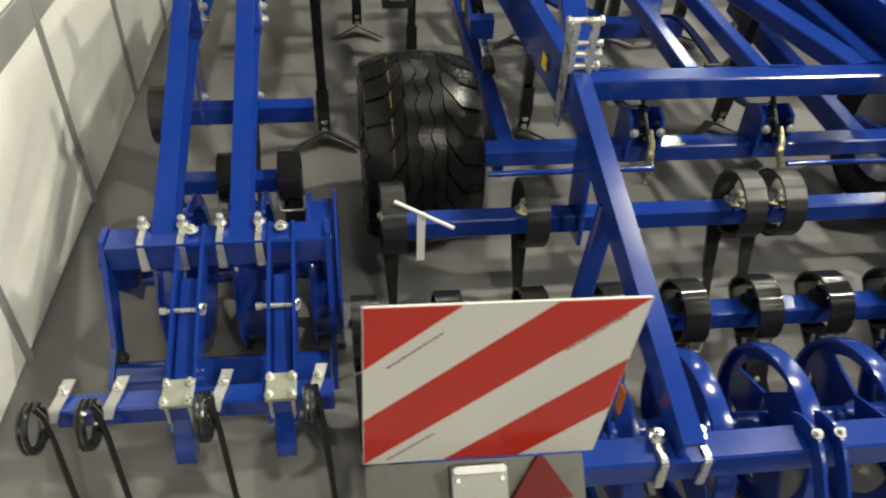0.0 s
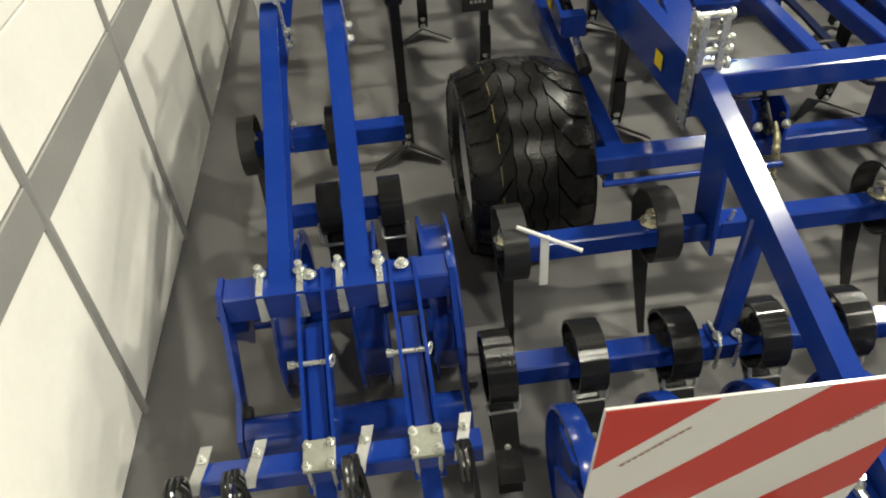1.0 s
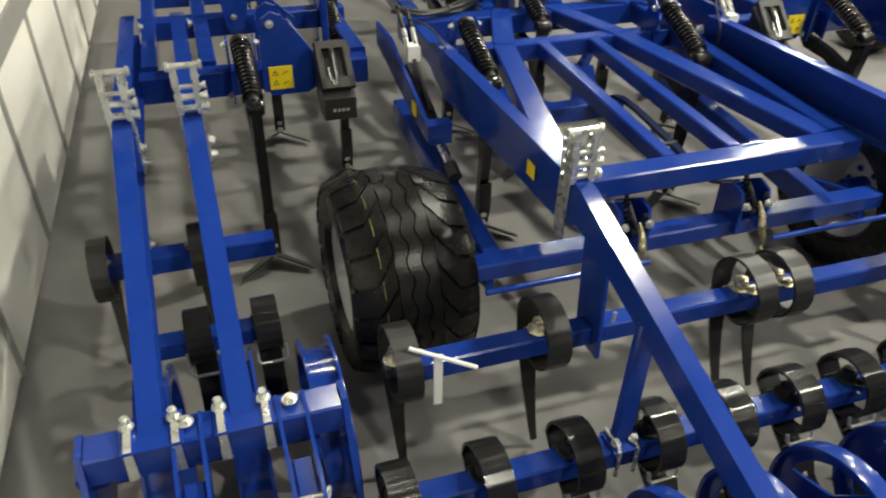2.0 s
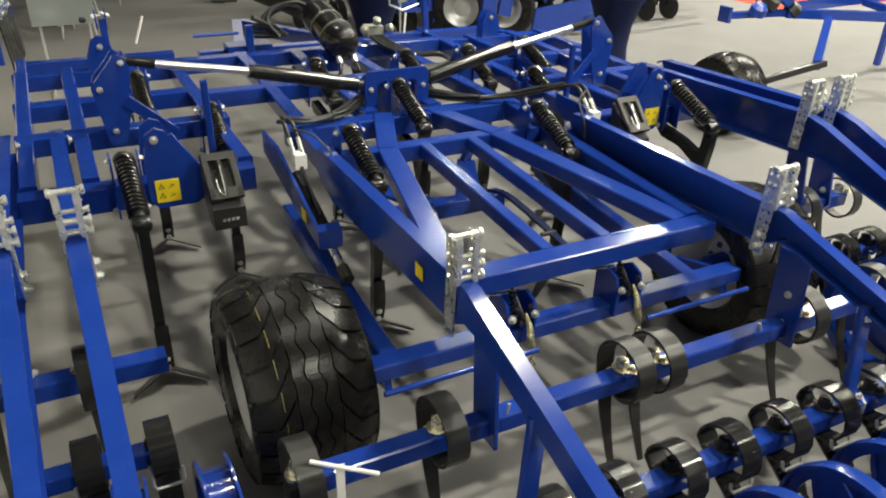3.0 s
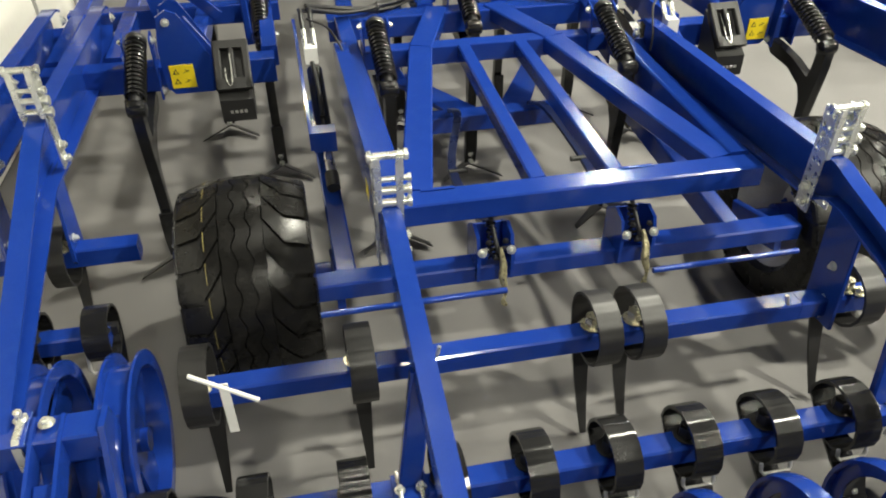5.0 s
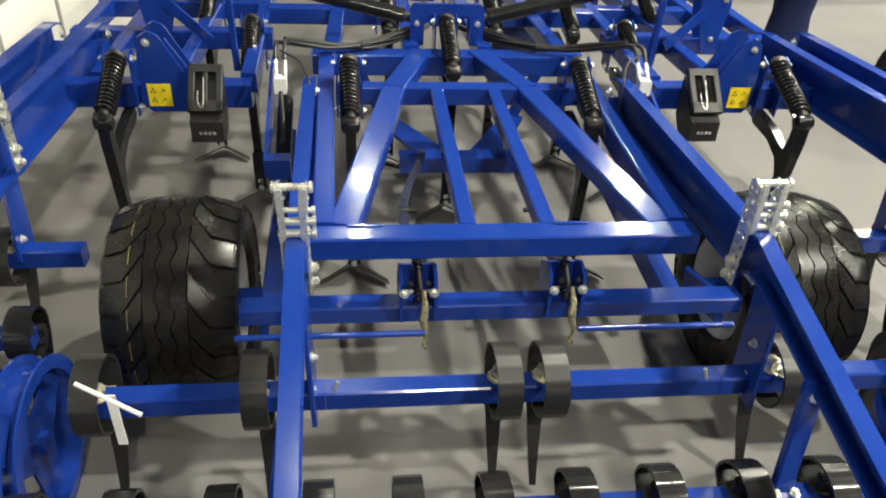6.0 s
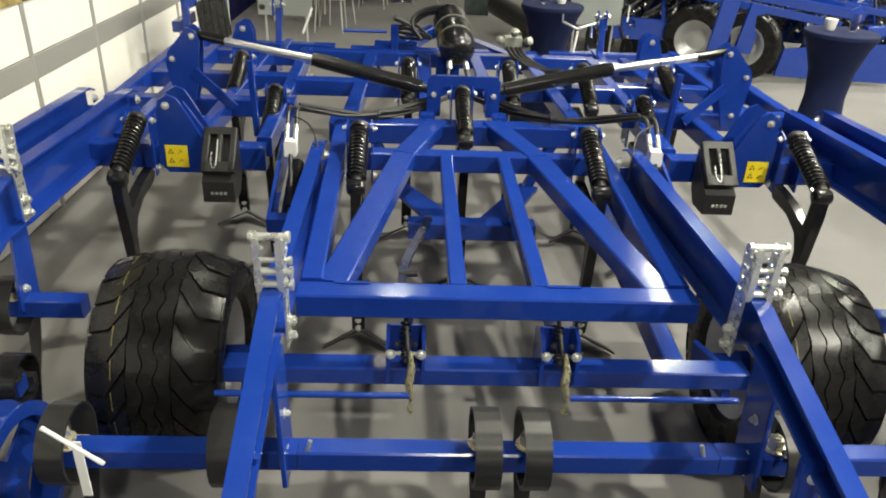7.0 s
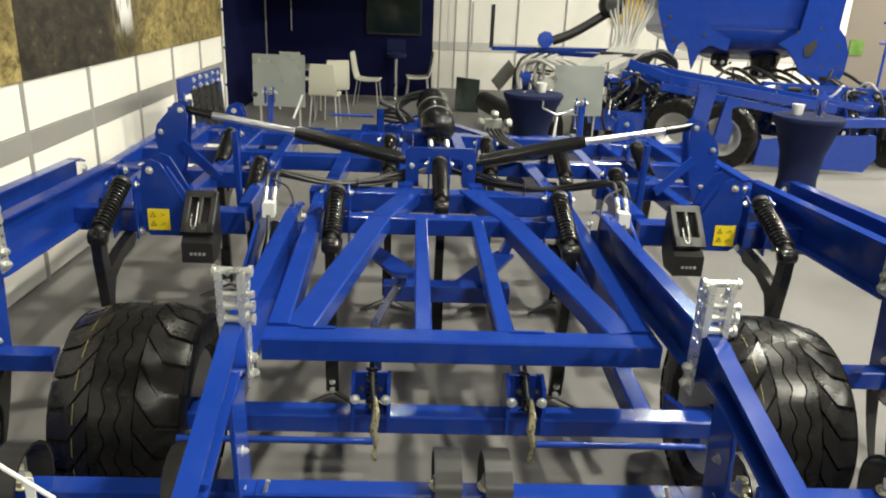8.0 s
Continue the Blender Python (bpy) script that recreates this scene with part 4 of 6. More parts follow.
# ---- wings ----
WOUT = 1.975
for s in (-1, 1):
    fbar("wing_crossbeam", s * 1.0, 3.785, s * 2.02, 3.785, 0.10, 0.12, -0.02)
    fbar("wing_crossbeam", s * 0.95, 4.50, s * 2.02, 4.50, 0.10, 0.10, -0.02)
    fbar("wing_crossbeam", s * 1.05, 5.08, s * 2.02, 5.08, 0.10, 0.10, -0.02)
    fbar("wing_crossbeam", s * 1.05, 5.75, s * 2.02, 5.75, 0.10, 0.10, -0.02)
    for x0, x1 in ((1.02, 1.04), (1.36, 1.30), (1.72, 1.70), (WOUT, WOUT - 0.01)):
        fbar("wing_beam", s * x0, 3.84, s * x1, 5.80, 0.075, 0.10, -0.004)
    # hinge plates with the warning sticker
    for yy in (3.70, 3.85):
        bm = plate(B(), [(s * 1.245, 0.79), (s * 1.25, 0.87), (s * 1.355, 1.07), (s * 1.388, 1.125), (s * 1.43, 1.142), (s * 1.475, 1.115), (s * 1.495, 0.98), (s * 1.495, 0.80), (s * 1.46, 0.76), (s * 1.29, 0.76)], "y", yy, yy + 0.014)
        mp("hinge_plate", bm, BLUE)
    mp("hinge_web", bar(B(), (s * 1.40, 3.72, 1.08), (s * 1.26, 3.72, 0.86), 0.10, 0.012, up=(0, 1, 0)), BLUE)
    bolts(mp, [((s * 1.44, 3.70, 1.09), (0, -1, 0), 0.012)])
    x0 = 1.370 if s > 0 else -1.466
    st = mp("warning_sticker", box(x0, x0 + 0.105, 3.694, 3.6995, 0.790, 0.897, c=0.0005), YELLOW, None, "yellow warning sticker with black pictograms")
    for r_ in range(2):
        for c_ in range(2):
            cx, cz = x0 + 0.026 + 0.045 * c_, 0.868 - 0.045 * r_
            if c_ == 0:
                pts = [(cx - 0.014, cz - 0.012), (cx + 0.014, cz - 0.012), (cx, cz + 0.014)]
                mp("pictogram", plate(B(), pts, "y", 3.6925, 3.6936), INK, st)
                mp("pictogram", plate(B(), [(cx - 0.008, cz - 0.009), (cx + 0.008, cz - 0.009), (cx, cz + 0.007)], "y", 3.6915, 3.6923), YELLOW, st)
            else:
                mp("pictogram", bar(B(), (cx - 0.013, 3.693, cz - 0.008), (cx + 0.013, 3.693, cz + 0.004), 0.001, 0.008, up=(0, 1, 0)), INK, st)
                mp("pictogram", bar(B(), (cx - 0.004, 3.693, cz + 0.009), (cx + 0.010, 3.693, cz - 0.002), 0.001, 0.004, up=(0, 1, 0)), INK, st)
    # black hinged weight box with slots and a spring clip
    bx = s * 1.185
    wb = B()
    a_, b_ = V(bx, 3.52, 0.835), V(bx, 3.68, 0.995)
    d_ = (b_ - a_)
    for u0, u1, v0, v1 in ((-0.078, -0.045, 0, 1), (0.045, 0.078, 0, 1), (-0.012, 0.012, 0, 1), (-0.078, 0.078, 0.84, 1), (-0.078, 0.078, 0, 0.22)):
        p0, p1 = a_ + d_ * v0, a_ + d_ * v1
        o = X * (u0 + u1) / 2
        bar(wb, p0 + o, p1 + o, u1 - u0, 0.028)
    plate(wb, [(3.51, 0.69), (3.64, 0.69), (3.70, 0.76), (3.70, 0.965), (3.54, 0.81), (3.51, 0.79)], "x", bx - 0.073, bx + 0.073)
    bxo = mp("stop_block", wb, SATIN, None, "black slotted stop block with a spring clip")
    mp("spring_clip", pipe(B(), curve_pts([(bx - 0.030, 3.575, 0.915), (bx - 0.030, 3.54, 0.880), (bx - 0.018, 3.518, 0.858), (bx - 0.006, 3.530, 0.872), (bx - 0.004, 3.61, 0.965)], 5), 0.0032, 6), ZINC, bxo)
    for k in range(4):
        mp("print_mark", bar(B(), (bx - 0.035 + 0.02 * k, 3.508, 0.735), (bx - 0.022 + 0.02 * k, 3.508, 0.735), 0.003, 0.014), ZINC_FLAT, bxo)
    # hose coupling and hoses
    cx = s * 0.84
    mp("hose_coupling", box(cx - 0.028, cx + 0.028, 3.50, 3.56, 0.93, 1.0), PLASTIC, None, "white hose coupling block")
    for dx in (-0.02, 0.02):
        mp("fitting", rod(B(), (cx + dx, 3.54, 0.99), (cx + dx, 3.60, 1.05), 0.011, 8), ZINC)
        mp("hose", pipe(B(), curve_pts([(cx + dx, 3.59, 1.04), (cx + dx, 3.68, 1.10), (cx - s * 0.02 + dx, 3.82, 1.06), (s * 0.62, 4.05, 0.96), (s * 0.42, 4.18 + dx, 0.95), (s * 0.20, 4.36 + dx, 0.97)], 6), 0.010, 8), HOSE)
    for k in range(4):
        u, v = 0.016 * (k % 2), 0.014 * (k // 2)
        mp("hose", pipe(B(), curve_pts([(cx - s * 0.01, 3.80 + u, 1.07 + v), (s * 0.72, 3.98 + u, 1.0 + v), (s * 0.58, 4.10 + u, 0.945 + v), (s * 0.40, 4.16 + u, 0.930 + v + 0.012 * (k == 2)), (s * 0.24, 4.30 + u, 0.93 + v), (s * 0.08, 4.46 + u, 0.95 + v)], 6), 0.0078, 7), HOSE)
    mp("hose_tie", lathe(B(), [(0.030, -0.004), (0.033, 0), (0.030, 0.004)], (s * 0.46, 4.14, 0.945), (1, 0, 0), 12, cap=False), SATIN)
    mp("hose", pipe(B(), curve_pts([(cx + s * 0.0, 3.62, 1.09), (s * 0.75, 3.55, 1.06), (s * 0.70, 3.42, 0.98), (s * 0.69, 3.40, 0.90)], 6), 0.005, 6), HOSE)
    mp("hose", pipe(B(), curve_pts([(cx, 3.50, 0.94), (cx - s * 0.01, 3.40, 0.85), (s * 0.83, 3.30, 0.78)], 6), 0.010, 8), HOSE)

    # roller arms of the wing
    for xa in (1.82, 2.05):
        x = s * xa
        bm = channel(B(), x, [(4.35, 0.975, 0.10), (4.29, 1.0, 0.16), (4.15, 1.005, 0.23), (2.98, 1.045, 0.23), (2.90, 1.035, 0.21), (2.80, 1.01, 0.18), (2.20, 0.785, 0.11), (1.84, 0.66, 0.08)], 0.064, s)
        mp("roller_arm", bm, BLUE)
        mp("pivot_bolt", bolt(B(), (x - s * 0.045, 4.28, 0.945), (-s, 0, 0), 0.016), ZINC)
        depth_bracket(x, 2.945, 1.23, s)
        mp("arm_plate", plate(B(), [(3.01, 0.835), (2.89, 0.835), (2.83, 0.50), (2.90, 0.42), (2.98, 0.44)], "x", x + s * 0.006, x + s * 0.018), BLUE)
        bolts(mp, [((x + s * 0.0055, a, c), (-s, 0, 0), 0.012) for a, c in ((2.89, 0.57), (2.89, 0.48))])
    # wing tine tubes
    mp("tine_tube", bar(B(), (s * 1.605, 2.895, 0.49), (s * 2.24, 2.895, 0.49), 0.08, 0.08), BLUE)
    for x in (2.235, 1.885):
        loop_tine(s * x, 2.895, 0.49, 0.118, 0.066, 0.03, -0.04)
    mp("tine_tube", bar(B(), (s * 1.68, 2.47, 0.42), (s * 2.12, 2.47, 0.42), 0.07, 0.07), BLUE)
    for x in (1.70, 1.925):
        loop_tine(s * x, 2.47, 0.42, 0.092, 0.085, 0.10, -0.06, RING, SATIN, 0.02, 0.1)
        bm = B()
        pipe(bm, [(s * x - 0.049, 2.41, 0.42), (s * x - 0.049, 2.385, 0.35), (s * x - 0.040, 2.38, 0.338), (s * x + 0.042, 2.38, 0.338), (s * x + 0.050, 2.385, 0.35), (s * x + 0.050, 2.40, 0.39)], 0.006, 8)
        mp("yoke", bm, ZINC_FLAT)

    # small roller of the wing
    ty, tz = 1.855, 0.605
    mp("roller_beam", bar(B(), (s * 1.565, ty, tz), (s * 2.215, ty, tz), 0.095, 0.095), BLUE)
    for xx in (1.555, 2.225):
        bm = plate(B(), [(1.92, 0.60), (1.90, 0.66), (1.82, 0.665), (1.79, 0.60), (1.735, 0.50), (1.665, 0.37), (1.56, 0.325), (1.535, 0.26), (1.60, 0.225), (1.68, 0.25), (1.74, 0.34), (1.84, 0.50), (1.92, 0.53)], "x", s * xx - 0.008, s * xx + 0.008)
        mp("side_plate", bm, BLUE)
        mp("axle_plate", plate(B(), [(1.80, 0.60), (1.90, 0.62), (2.14, 0.36), (2.15, 0.24), (2.05, 0.21), (1.98, 0.30), (1.84, 0.46)], "x", s * xx - 0.020, s * xx - 0.0085), BLUE)
        mp("bolt", bolt(B(), (s * xx - s * 0.01, 1.65, 0.34), (-s, 0, 0), 0.020, 0.02), SATIN)
    for xa in (1.82, 2.05):
        for dx in (-0.058, 0.058):
            x = s * xa + dx
            bm = B()
            ribbon(bm, [(x, ty + 0.050, tz + 0.062), (x, ty - 0.044, tz + 0.062), (x, ty - 0.056, tz + 0.052), (x, ty - 0.058, tz - 0.040)], [0.018, 0.018, 0.020, 0.026], 0.008)
            bolt(bm, (x, ty + 0.026, tz + 0.066), (0, 0, 1), 0.0125, 0.028)
            mp("u_bolt", bm, ZINC)
        mp("foot_plate", box(s * xa - 0.078, s * xa + 0.078, ty - 0.060, ty + 0.060, tz + 0.049, tz + 0.057), BLUE)
    # drum and lower tube
    mp("roller_drum", rod(B(), (s * 1.57, 1.60, 0.285), (s * 2.21, 1.60, 0.285), 0.060, 24), BLUE)
    mp("roller_shaft", rod(B(), (s * 1.54, 2.09, 0.29), (s * 2.22, 2.09, 0.29), 0.04, 16), BLUE)
    for x in (s * 1.575, s * 1.82, s * 2.065):
        rg = mp("roller_ring", lathe(B(), [(0.240, -0.05), (0.288, -0.05), (0.288, -0.041), (0.252, -0.038), (0.252, 0.038), (0.288, 0.041), (0.288, 0.05), (0.240, 0.05), (0.240, -0.05)], (x, 2.09, 0.29), (1, 0, 0), 44, cap=False), BLUE)
        for j in range(3):
            a = j * 2 * math.pi / 3 + x
            d, n, o = V(0, math.cos(a), math.sin(a)), V(0, -math.sin(a), math.cos(a)), V(x, 2.09, 0.29)
            bm = B()
            pts = [o + d * 0.03 + n * 0.09, o + d * 0.03 - n * 0.09, o + d * 0.245 - n * 0.06, o + d * 0.245 + n * 0.06]
            ring_faces(bm, [[bm.verts.new(q + X * t) for q in pts] for t in (-0.005, 0.005)])
            mp("spoke", bm, BLUE, rg)
    # strap pairs carrying the rear harrow tube
    for xa in (1.695, 1.965):
        for dx in (-0.036, 0.036):
            mp("strap", plate(B(), [(1.92, 0.62), (1.89, 0.665), (1.83, 0.66), (1.62, 0.60), (1.36, 0.50), (1.30, 0.42), (1.36, 0.38), (1.60, 0.50), (1.80, 0.57)], "x", s * xa + dx - 0.005, s * xa + dx + 0.005), BLUE)
        mp("strap_tail", plate(B(), [(1.40, 0.44), (1.32, 0.44), (1.270, 0.37), (1.258, 0.34), (1.262, 0.318), (1.278, 0.306), (1.296, 0.308), (1.32, 0.325), (1.38, 0.39)], "x", s * xa - 0.026, s * xa + 0.026), BLUE)
        mp("strap_core", bar(B(), (s * xa, 1.72, 0.575), (s * xa, 1.39, 0.462), 0.056, 0.05), BLUE)
        bm = rod(B(), (s * xa - 0.072, 1.605, 0.572), (s * xa + 0.045, 1.605, 0.572), 0.0072, 8)
        rod(bm, (s * xa - 0.074, 1.605, 0.572), (s * xa - 0.056, 1.605, 0.572), 0.0115, 8)
        pipe(bm, [(s * xa + 0.044 + 0.008 * math.cos(t), 1.605 + 0.014 * math.cos(t), 0.572 + 0.018 * math.sin(t)) for t in [0.6 * i for i in range(11)]], 0.004, 6)
        mp("locking_pin", bm, ZINC)
        mp("bolt", bolt(B(), (s * xa, 1.86, 0.665), (0, 0, 1), 0.014), ZINC)
        cp = mp("clamp_plate", box(s * xa - 0.041, s * xa + 0.041, 1.30, 1.39, 0.512, 0.523), CAST, None, "square zinc clamp plate with four bolts")
        for px in (-0.030, 0.030):
            for py in (1.315, 1.375):
                bm = B()
                bolt(bm, (s * xa + px, py, 0.523), (0, 0, 1), 0.0085)
                rod(bm, (s * xa + px, py, 0.40), (s * xa + px, py, 0.515), 0.006, 8)
                mp("bolt", bm, ZINC, cp)
    mp("harrow_tube", bar(B(), (s * 1.555, 1.345, 0.475), (s * 2.275, 1.345, 0.475), 0.065, 0.065), BLUE)
    for x, hx in ((1.610, 1.605), (1.880, 1.858), (2.162, 2.130), (2.296, 2.268)):
        cx, cy, cz = s * x, 1.245, 0.540
        wire = []
        for i in range(34):
            t = 2 * math.pi * i / 16 + 0.9
            wire.append(V(cx - 0.012 + 0.024 * i / 33, cy + 0.058 * math.cos(t), cz + 0.058 * math.sin(t)))
        e = wire[-1]
        wire += [e + V(0.004, 0.012, -0.05), e + V(0.010, 0.0, -0.14), e + V(0.018, -0.03, -0.28), e + V(0.026, -0.06, -0.46)]
        ht = mp("harrow_tine", pipe(B(), wire, 0.0090, 8), BLACK, None, "black wire harrow tine with a double coil")
        cx = s * hx
        mp("holder", ribbon(B(), [(cx + 0.020, 1.405, 0.532), (cx + 0.008, 1.36, 0.520), (cx - 0.006, 1.315, 0.512), (cx - 0.012, 1.293, 0.495)], 0.030, 0.006), ZINC_FLAT, ht)
        mp("bolt", bolt(B(), (cx + 0.010, 1.372, 0.525), (0, 0, 1), 0.009), ZINC, ht)

# front of the machine: hitch, crank stands, hose stand
mp("drawbar", bar(B(), (-0.55, 5.8, 0.84), (-0.02, 8.2, 0.62), 0.10, 0.12), BLUE)
mp("drawbar", bar(B(), (0.55, 5.8, 0.84), (0.02, 8.2, 0.62), 0.10, 0.12), BLUE)
fbar("front_crossbeam", -0.75, 6.35, 0.75, 6.35, 0.09, 0.09, -0.10)
RA, RD = V(0.03, 5.17, 1.045), V(-0.07, 0.96, 0.26)
acc = mp("pressure_tank", lathe(B(), [(0.02, 0), (0.06, 0.010), (0.095, 0.035), (0.114, 0.07), (0.120, 0.11), (0.120, 0.50), (0.10, 0.56), (0.03, 0.58)], RA, RD, 32), BLACK, None, "glossy black pressure tank with clamp bands")
for zz in (0.17, 0.33):
    mp("clamp_band", lathe(B(), [(0.121, 0), (0.125, 0.002), (0.125, 0.018), (0.121, 0.020)], RA + RD * zz, RD, 32, cap=False), SHEET, acc)
mp("tank_saddle", bar(B(), (-0.03, 5.35, 0.86), (-0.03, 5.35, 1.0), 0.16, 0.05), BLUE, acc)
for dx in (-0.06, 0.05):
    mp("fitting", lathe(B(), [(0.014, 0), (0.018, 0.01), (0.018, 0.05), (0.011, 0.055)], RA + V(dx, 0.03, -0.05), (0.1, -0.6, -0.8), 10), CHROME, acc)
    mp("hose", pipe(B(), curve_pts([RA + V(dx, 0.0, -0.09), RA + V(dx * 1.3, -0.04, -0.16), RA + V(dx * 2, 0.1, -0.24), RA + V(dx * 4, 0.5, -0.22)], 6), 0.013, 8), HOSE)
# hose stand: blue tray with a post and loops of hose
stand = mp("hose_tray", box(-0.56, -0.22, 6.15, 6.32, 0.80, 0.89), BLUE)
mp("tray_post", bar(B(), (-0.40, 6.12, 0.84), (-0.40, 6.12, 1.05), 0.06, 0.03), BLUE, stand)
mp("stand_rod", rod(B(), (-0.80, 6.2, 0.98), (-0.46, 6.2, 0.98), 0.012, 8), NAVY_METAL, stand)
for k in range(5):
    a = random.uniform(-0.06, 0.06)
    mp("hose", pipe(B(), curve_pts([(-0.20, 6.0 + 0.05 * k, 0.97), (-0.27, 6.05 + 0.04 * k, 1.04 + a), (-0.20, 6.1 + 0.04 * k, 1.12 + a), (-0.06 + a, 6.1 + 0.04 * k, 1.16 + a), (0.05 + a, 6.1, 1.12), (0.04, 6.05, 1.02)], 6), 0.014, 8), HOSE)
for k in range(3):
    mp("hose", pipe(B(), curve_pts([(-0.12, 6.05, 0.97), (-0.24 - 0.04 * k, 6.12, 1.05 - 0.03 * k), (-0.38, 6.16, 1.03 - 0.02 * k), (-0.42, 6.18, 0.97), (-0.33, 6.2, 0.94), (-0.18, 6.15, 0.94)], 6), 0.012, 8), HOSE)
mp("hose_plug", rod(B(), (-0.40, 5.98, 1.13), (-0.28, 6.0, 1.07), 0.022, 10, 0.012), SATIN)
vb = mp("valve_block", box(0.40, 0.53, 5.72, 5.82, 0.97, 1.06), CAST, None, "cast zinc valve block with hoses")
for dx in (-0.085, 0.0, 0.085):
    mp("fitting", lathe(B(), [(0.022, 0), (0.030, 0.012), (0.030, 0.045), (0.016, 0.055)], (0.465 + dx, 5.71, 1.04 + 0.04 * (dx == 0)), (dx * 4, -0.4, 0.7 if dx == 0 else 0.15), 10), CAST, vb)
for k in range(4):
    mp("hose", pipe(B(), curve_pts([(0.42 + 0.03 * k, 5.71, 0.99), (0.46 + 0.03 * k, 5.55, 0.95), (0.58 + 0.03 * k, 5.35, 0.92), (0.72, 5.15 + 0.03 * k, 0.95), (0.70, 4.95, 0.95), (0.40, 4.75 + 0.03 * k, 0.97)], 6), 0.014, 8), HOSE)
for s in (-1, 1):
    x = s * 1.36 - 0.02
    cs = mp("crank_stand", bar(B(), (x, 6.6, 0.55), (x + 0.012, 6.70, 1.05), 0.05, 0.05), BLUE)
    bm = B()
    for dx in (-0.035, 0.035):
        plate(bm, [(6.66, 0.98), (6.74, 0.98), (6.735, 1.09), (6.70, 1.12), (6.665, 1.09)], "x", x + dx - 0.005, x + dx + 0.005)
    mp("crank_head", bm, BLUE, cs)
    mp("crank_pin", rod(B(), (x - 0.06, 6.70, 1.07), (x + 0.07, 6.70, 1.07), 0.013, 12), ZINC, cs)
    for dx, dz in ((-0.045, 0.03), (0.05, 0.035), (0.012, 0.055)):
        mp("nut", bolt(B(), (x + dx, 6.68, 1.06 + dz * 0.6), (0, -1, 0.3), 0.011, 0.012), ZINC, cs)
    if s > 0:
        mp("crank_handle", pipe(B(), [(x - 0.03, 6.7, 1.02), (x - 0.20, 6.7, 0.965), (x - 0.33, 6.7, 1.02), (x - 0.33, 6.7, 1.08)], 0.010, 8), CHROME, cs)
        mp("side_lever", rod(B(), (x - 0.24, 6.6, 0.74), (x - 0.21, 6.62, 0.96), 0.011, 8), PLASTIC)
    else:
        mp("crank_knob", lathe(B(), [(0.010, 0), (0.022, 0.01), (0.022, 0.04), (0.012, 0.05)], (x - 0.10, 6.69, 1.05), (-1, 0, 0.1), 12), SATIN, cs)
        mp("side_lever", rod(B(), (-1.165, 6.6, 0.87), (-1.085, 6.62, 1.07), 0.010, 8), PLASTIC)
    fbar("wing_crossbeam", s * 0.9, 6.6, s * 2.02, 6.6, 0.09, 0.09, -0.14)
    fbar("wing_beam", s * 1.98, 5.8, s * 1.98, 6.7, 0.07, 0.09, -0.13)
    fbar("wing_beam", s * 1.3, 5.8, s * 1.3, 6.7, 0.07, 0.09, -0.13)
    for yy in (5.72, 5.80):
        mp("wing_post", plate(B(), [(s * 1.40, 0.86), (s * 1.40, 1.04), (s * 1.425, 1.10), (s * 1.47, 1.115), (s * 1.52, 1.09), (s * 1.56, 0.98), (s * 1.56, 0.86)], "y", yy, yy + 0.012), BLUE)
    mp("bolt", bolt(B(), (s * 1.475, 5.72, 1.06), (0, -1, 0), 0.013), ZINC)
# side deflector with black rubber strips at the end of the wing by the wall
DA, DB = V(-2.10, 6.50, 0.0), V(-2.00, 7.50, 0.0)
df = mp("side_deflector", bar(B(), DA + Zv * 1.105, DB + Zv * 1.105, 0.03, 0.15), BLUE, None, "blue side deflector with hanging black rubber strips")
DN = V(1.0, -0.10, 0).normalized()
for k in range(5):
    q = DA.lerp(DB, 0.30 + 0.155 * k)
    mp("rubber_strip", ribbon(B(), curve_pts([q + DN * 0.02 + Zv * 1.06, q + DN * 0.03 + Zv * 0.90, q + DN * 0.05 + Zv * 0.66], 4), 0.135, 0.010, side=(DB - DA).normalized()), RUBBER, df)
    for dz in (1.14, 1.07):
        mp("bolt", bolt(B(), q + DN * 0.016 + Zv * (dz + 0.012 * (k % 2)), DN, 0.016), ZINC, df)
mp("deflector_arm", bar(B(), DA + V(0, 0.06, 0.80), DA + V(0, 0.06, 1.06), 0.05, 0.07), BLUE, df)
mp("deflector_arm", bar(B(), DB + V(0, -0.05, 0.60), DB + V(0, -0.05, 1.06), 0.05, 0.07), BLUE, df)
fbar("wing_beam", -2.2, 6.6, -2.2, 7.1, 0.07, 0.09)

# ---- far stand ----
BY, WY = 14.6, 16.0
for nm, a, lb in (("wall_2", (-3.06, 0.09, BY, BY + 0.08, 0, 4.2), "dark blue stand wall with a screen"), ("wall_3", (-3.12, -3.04, 11.4, BY, 0, 4.2), "dark blue stand side wall")):
    tagged(part(nm, box(*a), BOOTH), lb, "wall", kind="structure")
tagged(part("wall_5", bar(B(), (-2.70, 9.95, 2.1), (-3.07, 11.34, 2.1), 0.05, 4.2), BOOTH), "dark blue corner panel beside the white wall", "wall", kind="structure")
# unseen panel, added to keep lamp light off the chairs and back wall
tagged(part("shading_roof", box(-3.1, 0.09, 11.5, BY + 0.08, 2.6, 2.7), BOOTH), "unseen dark blue roof panel added to shade the stand cabin", "ceiling", kind="structure")
for k in range(8):
    tagged(part("trim", bar(B(), (-3.005, 11.36, 0.53 * k + 0.01), (-3.005, 11.36, 0.53 * k + 0.50), 0.036, 0.036), PANEL), "white upright post at the stand's corner", "post", kind="structure")
tagged(part("trim", bar(B(), (-3.02, BY - 0.03, 0), (-3.02, BY - 0.03, 4.2), 0.03, 0.03), ALU), "thin aluminium post in the corner of the blue walls", "post", kind="structure")
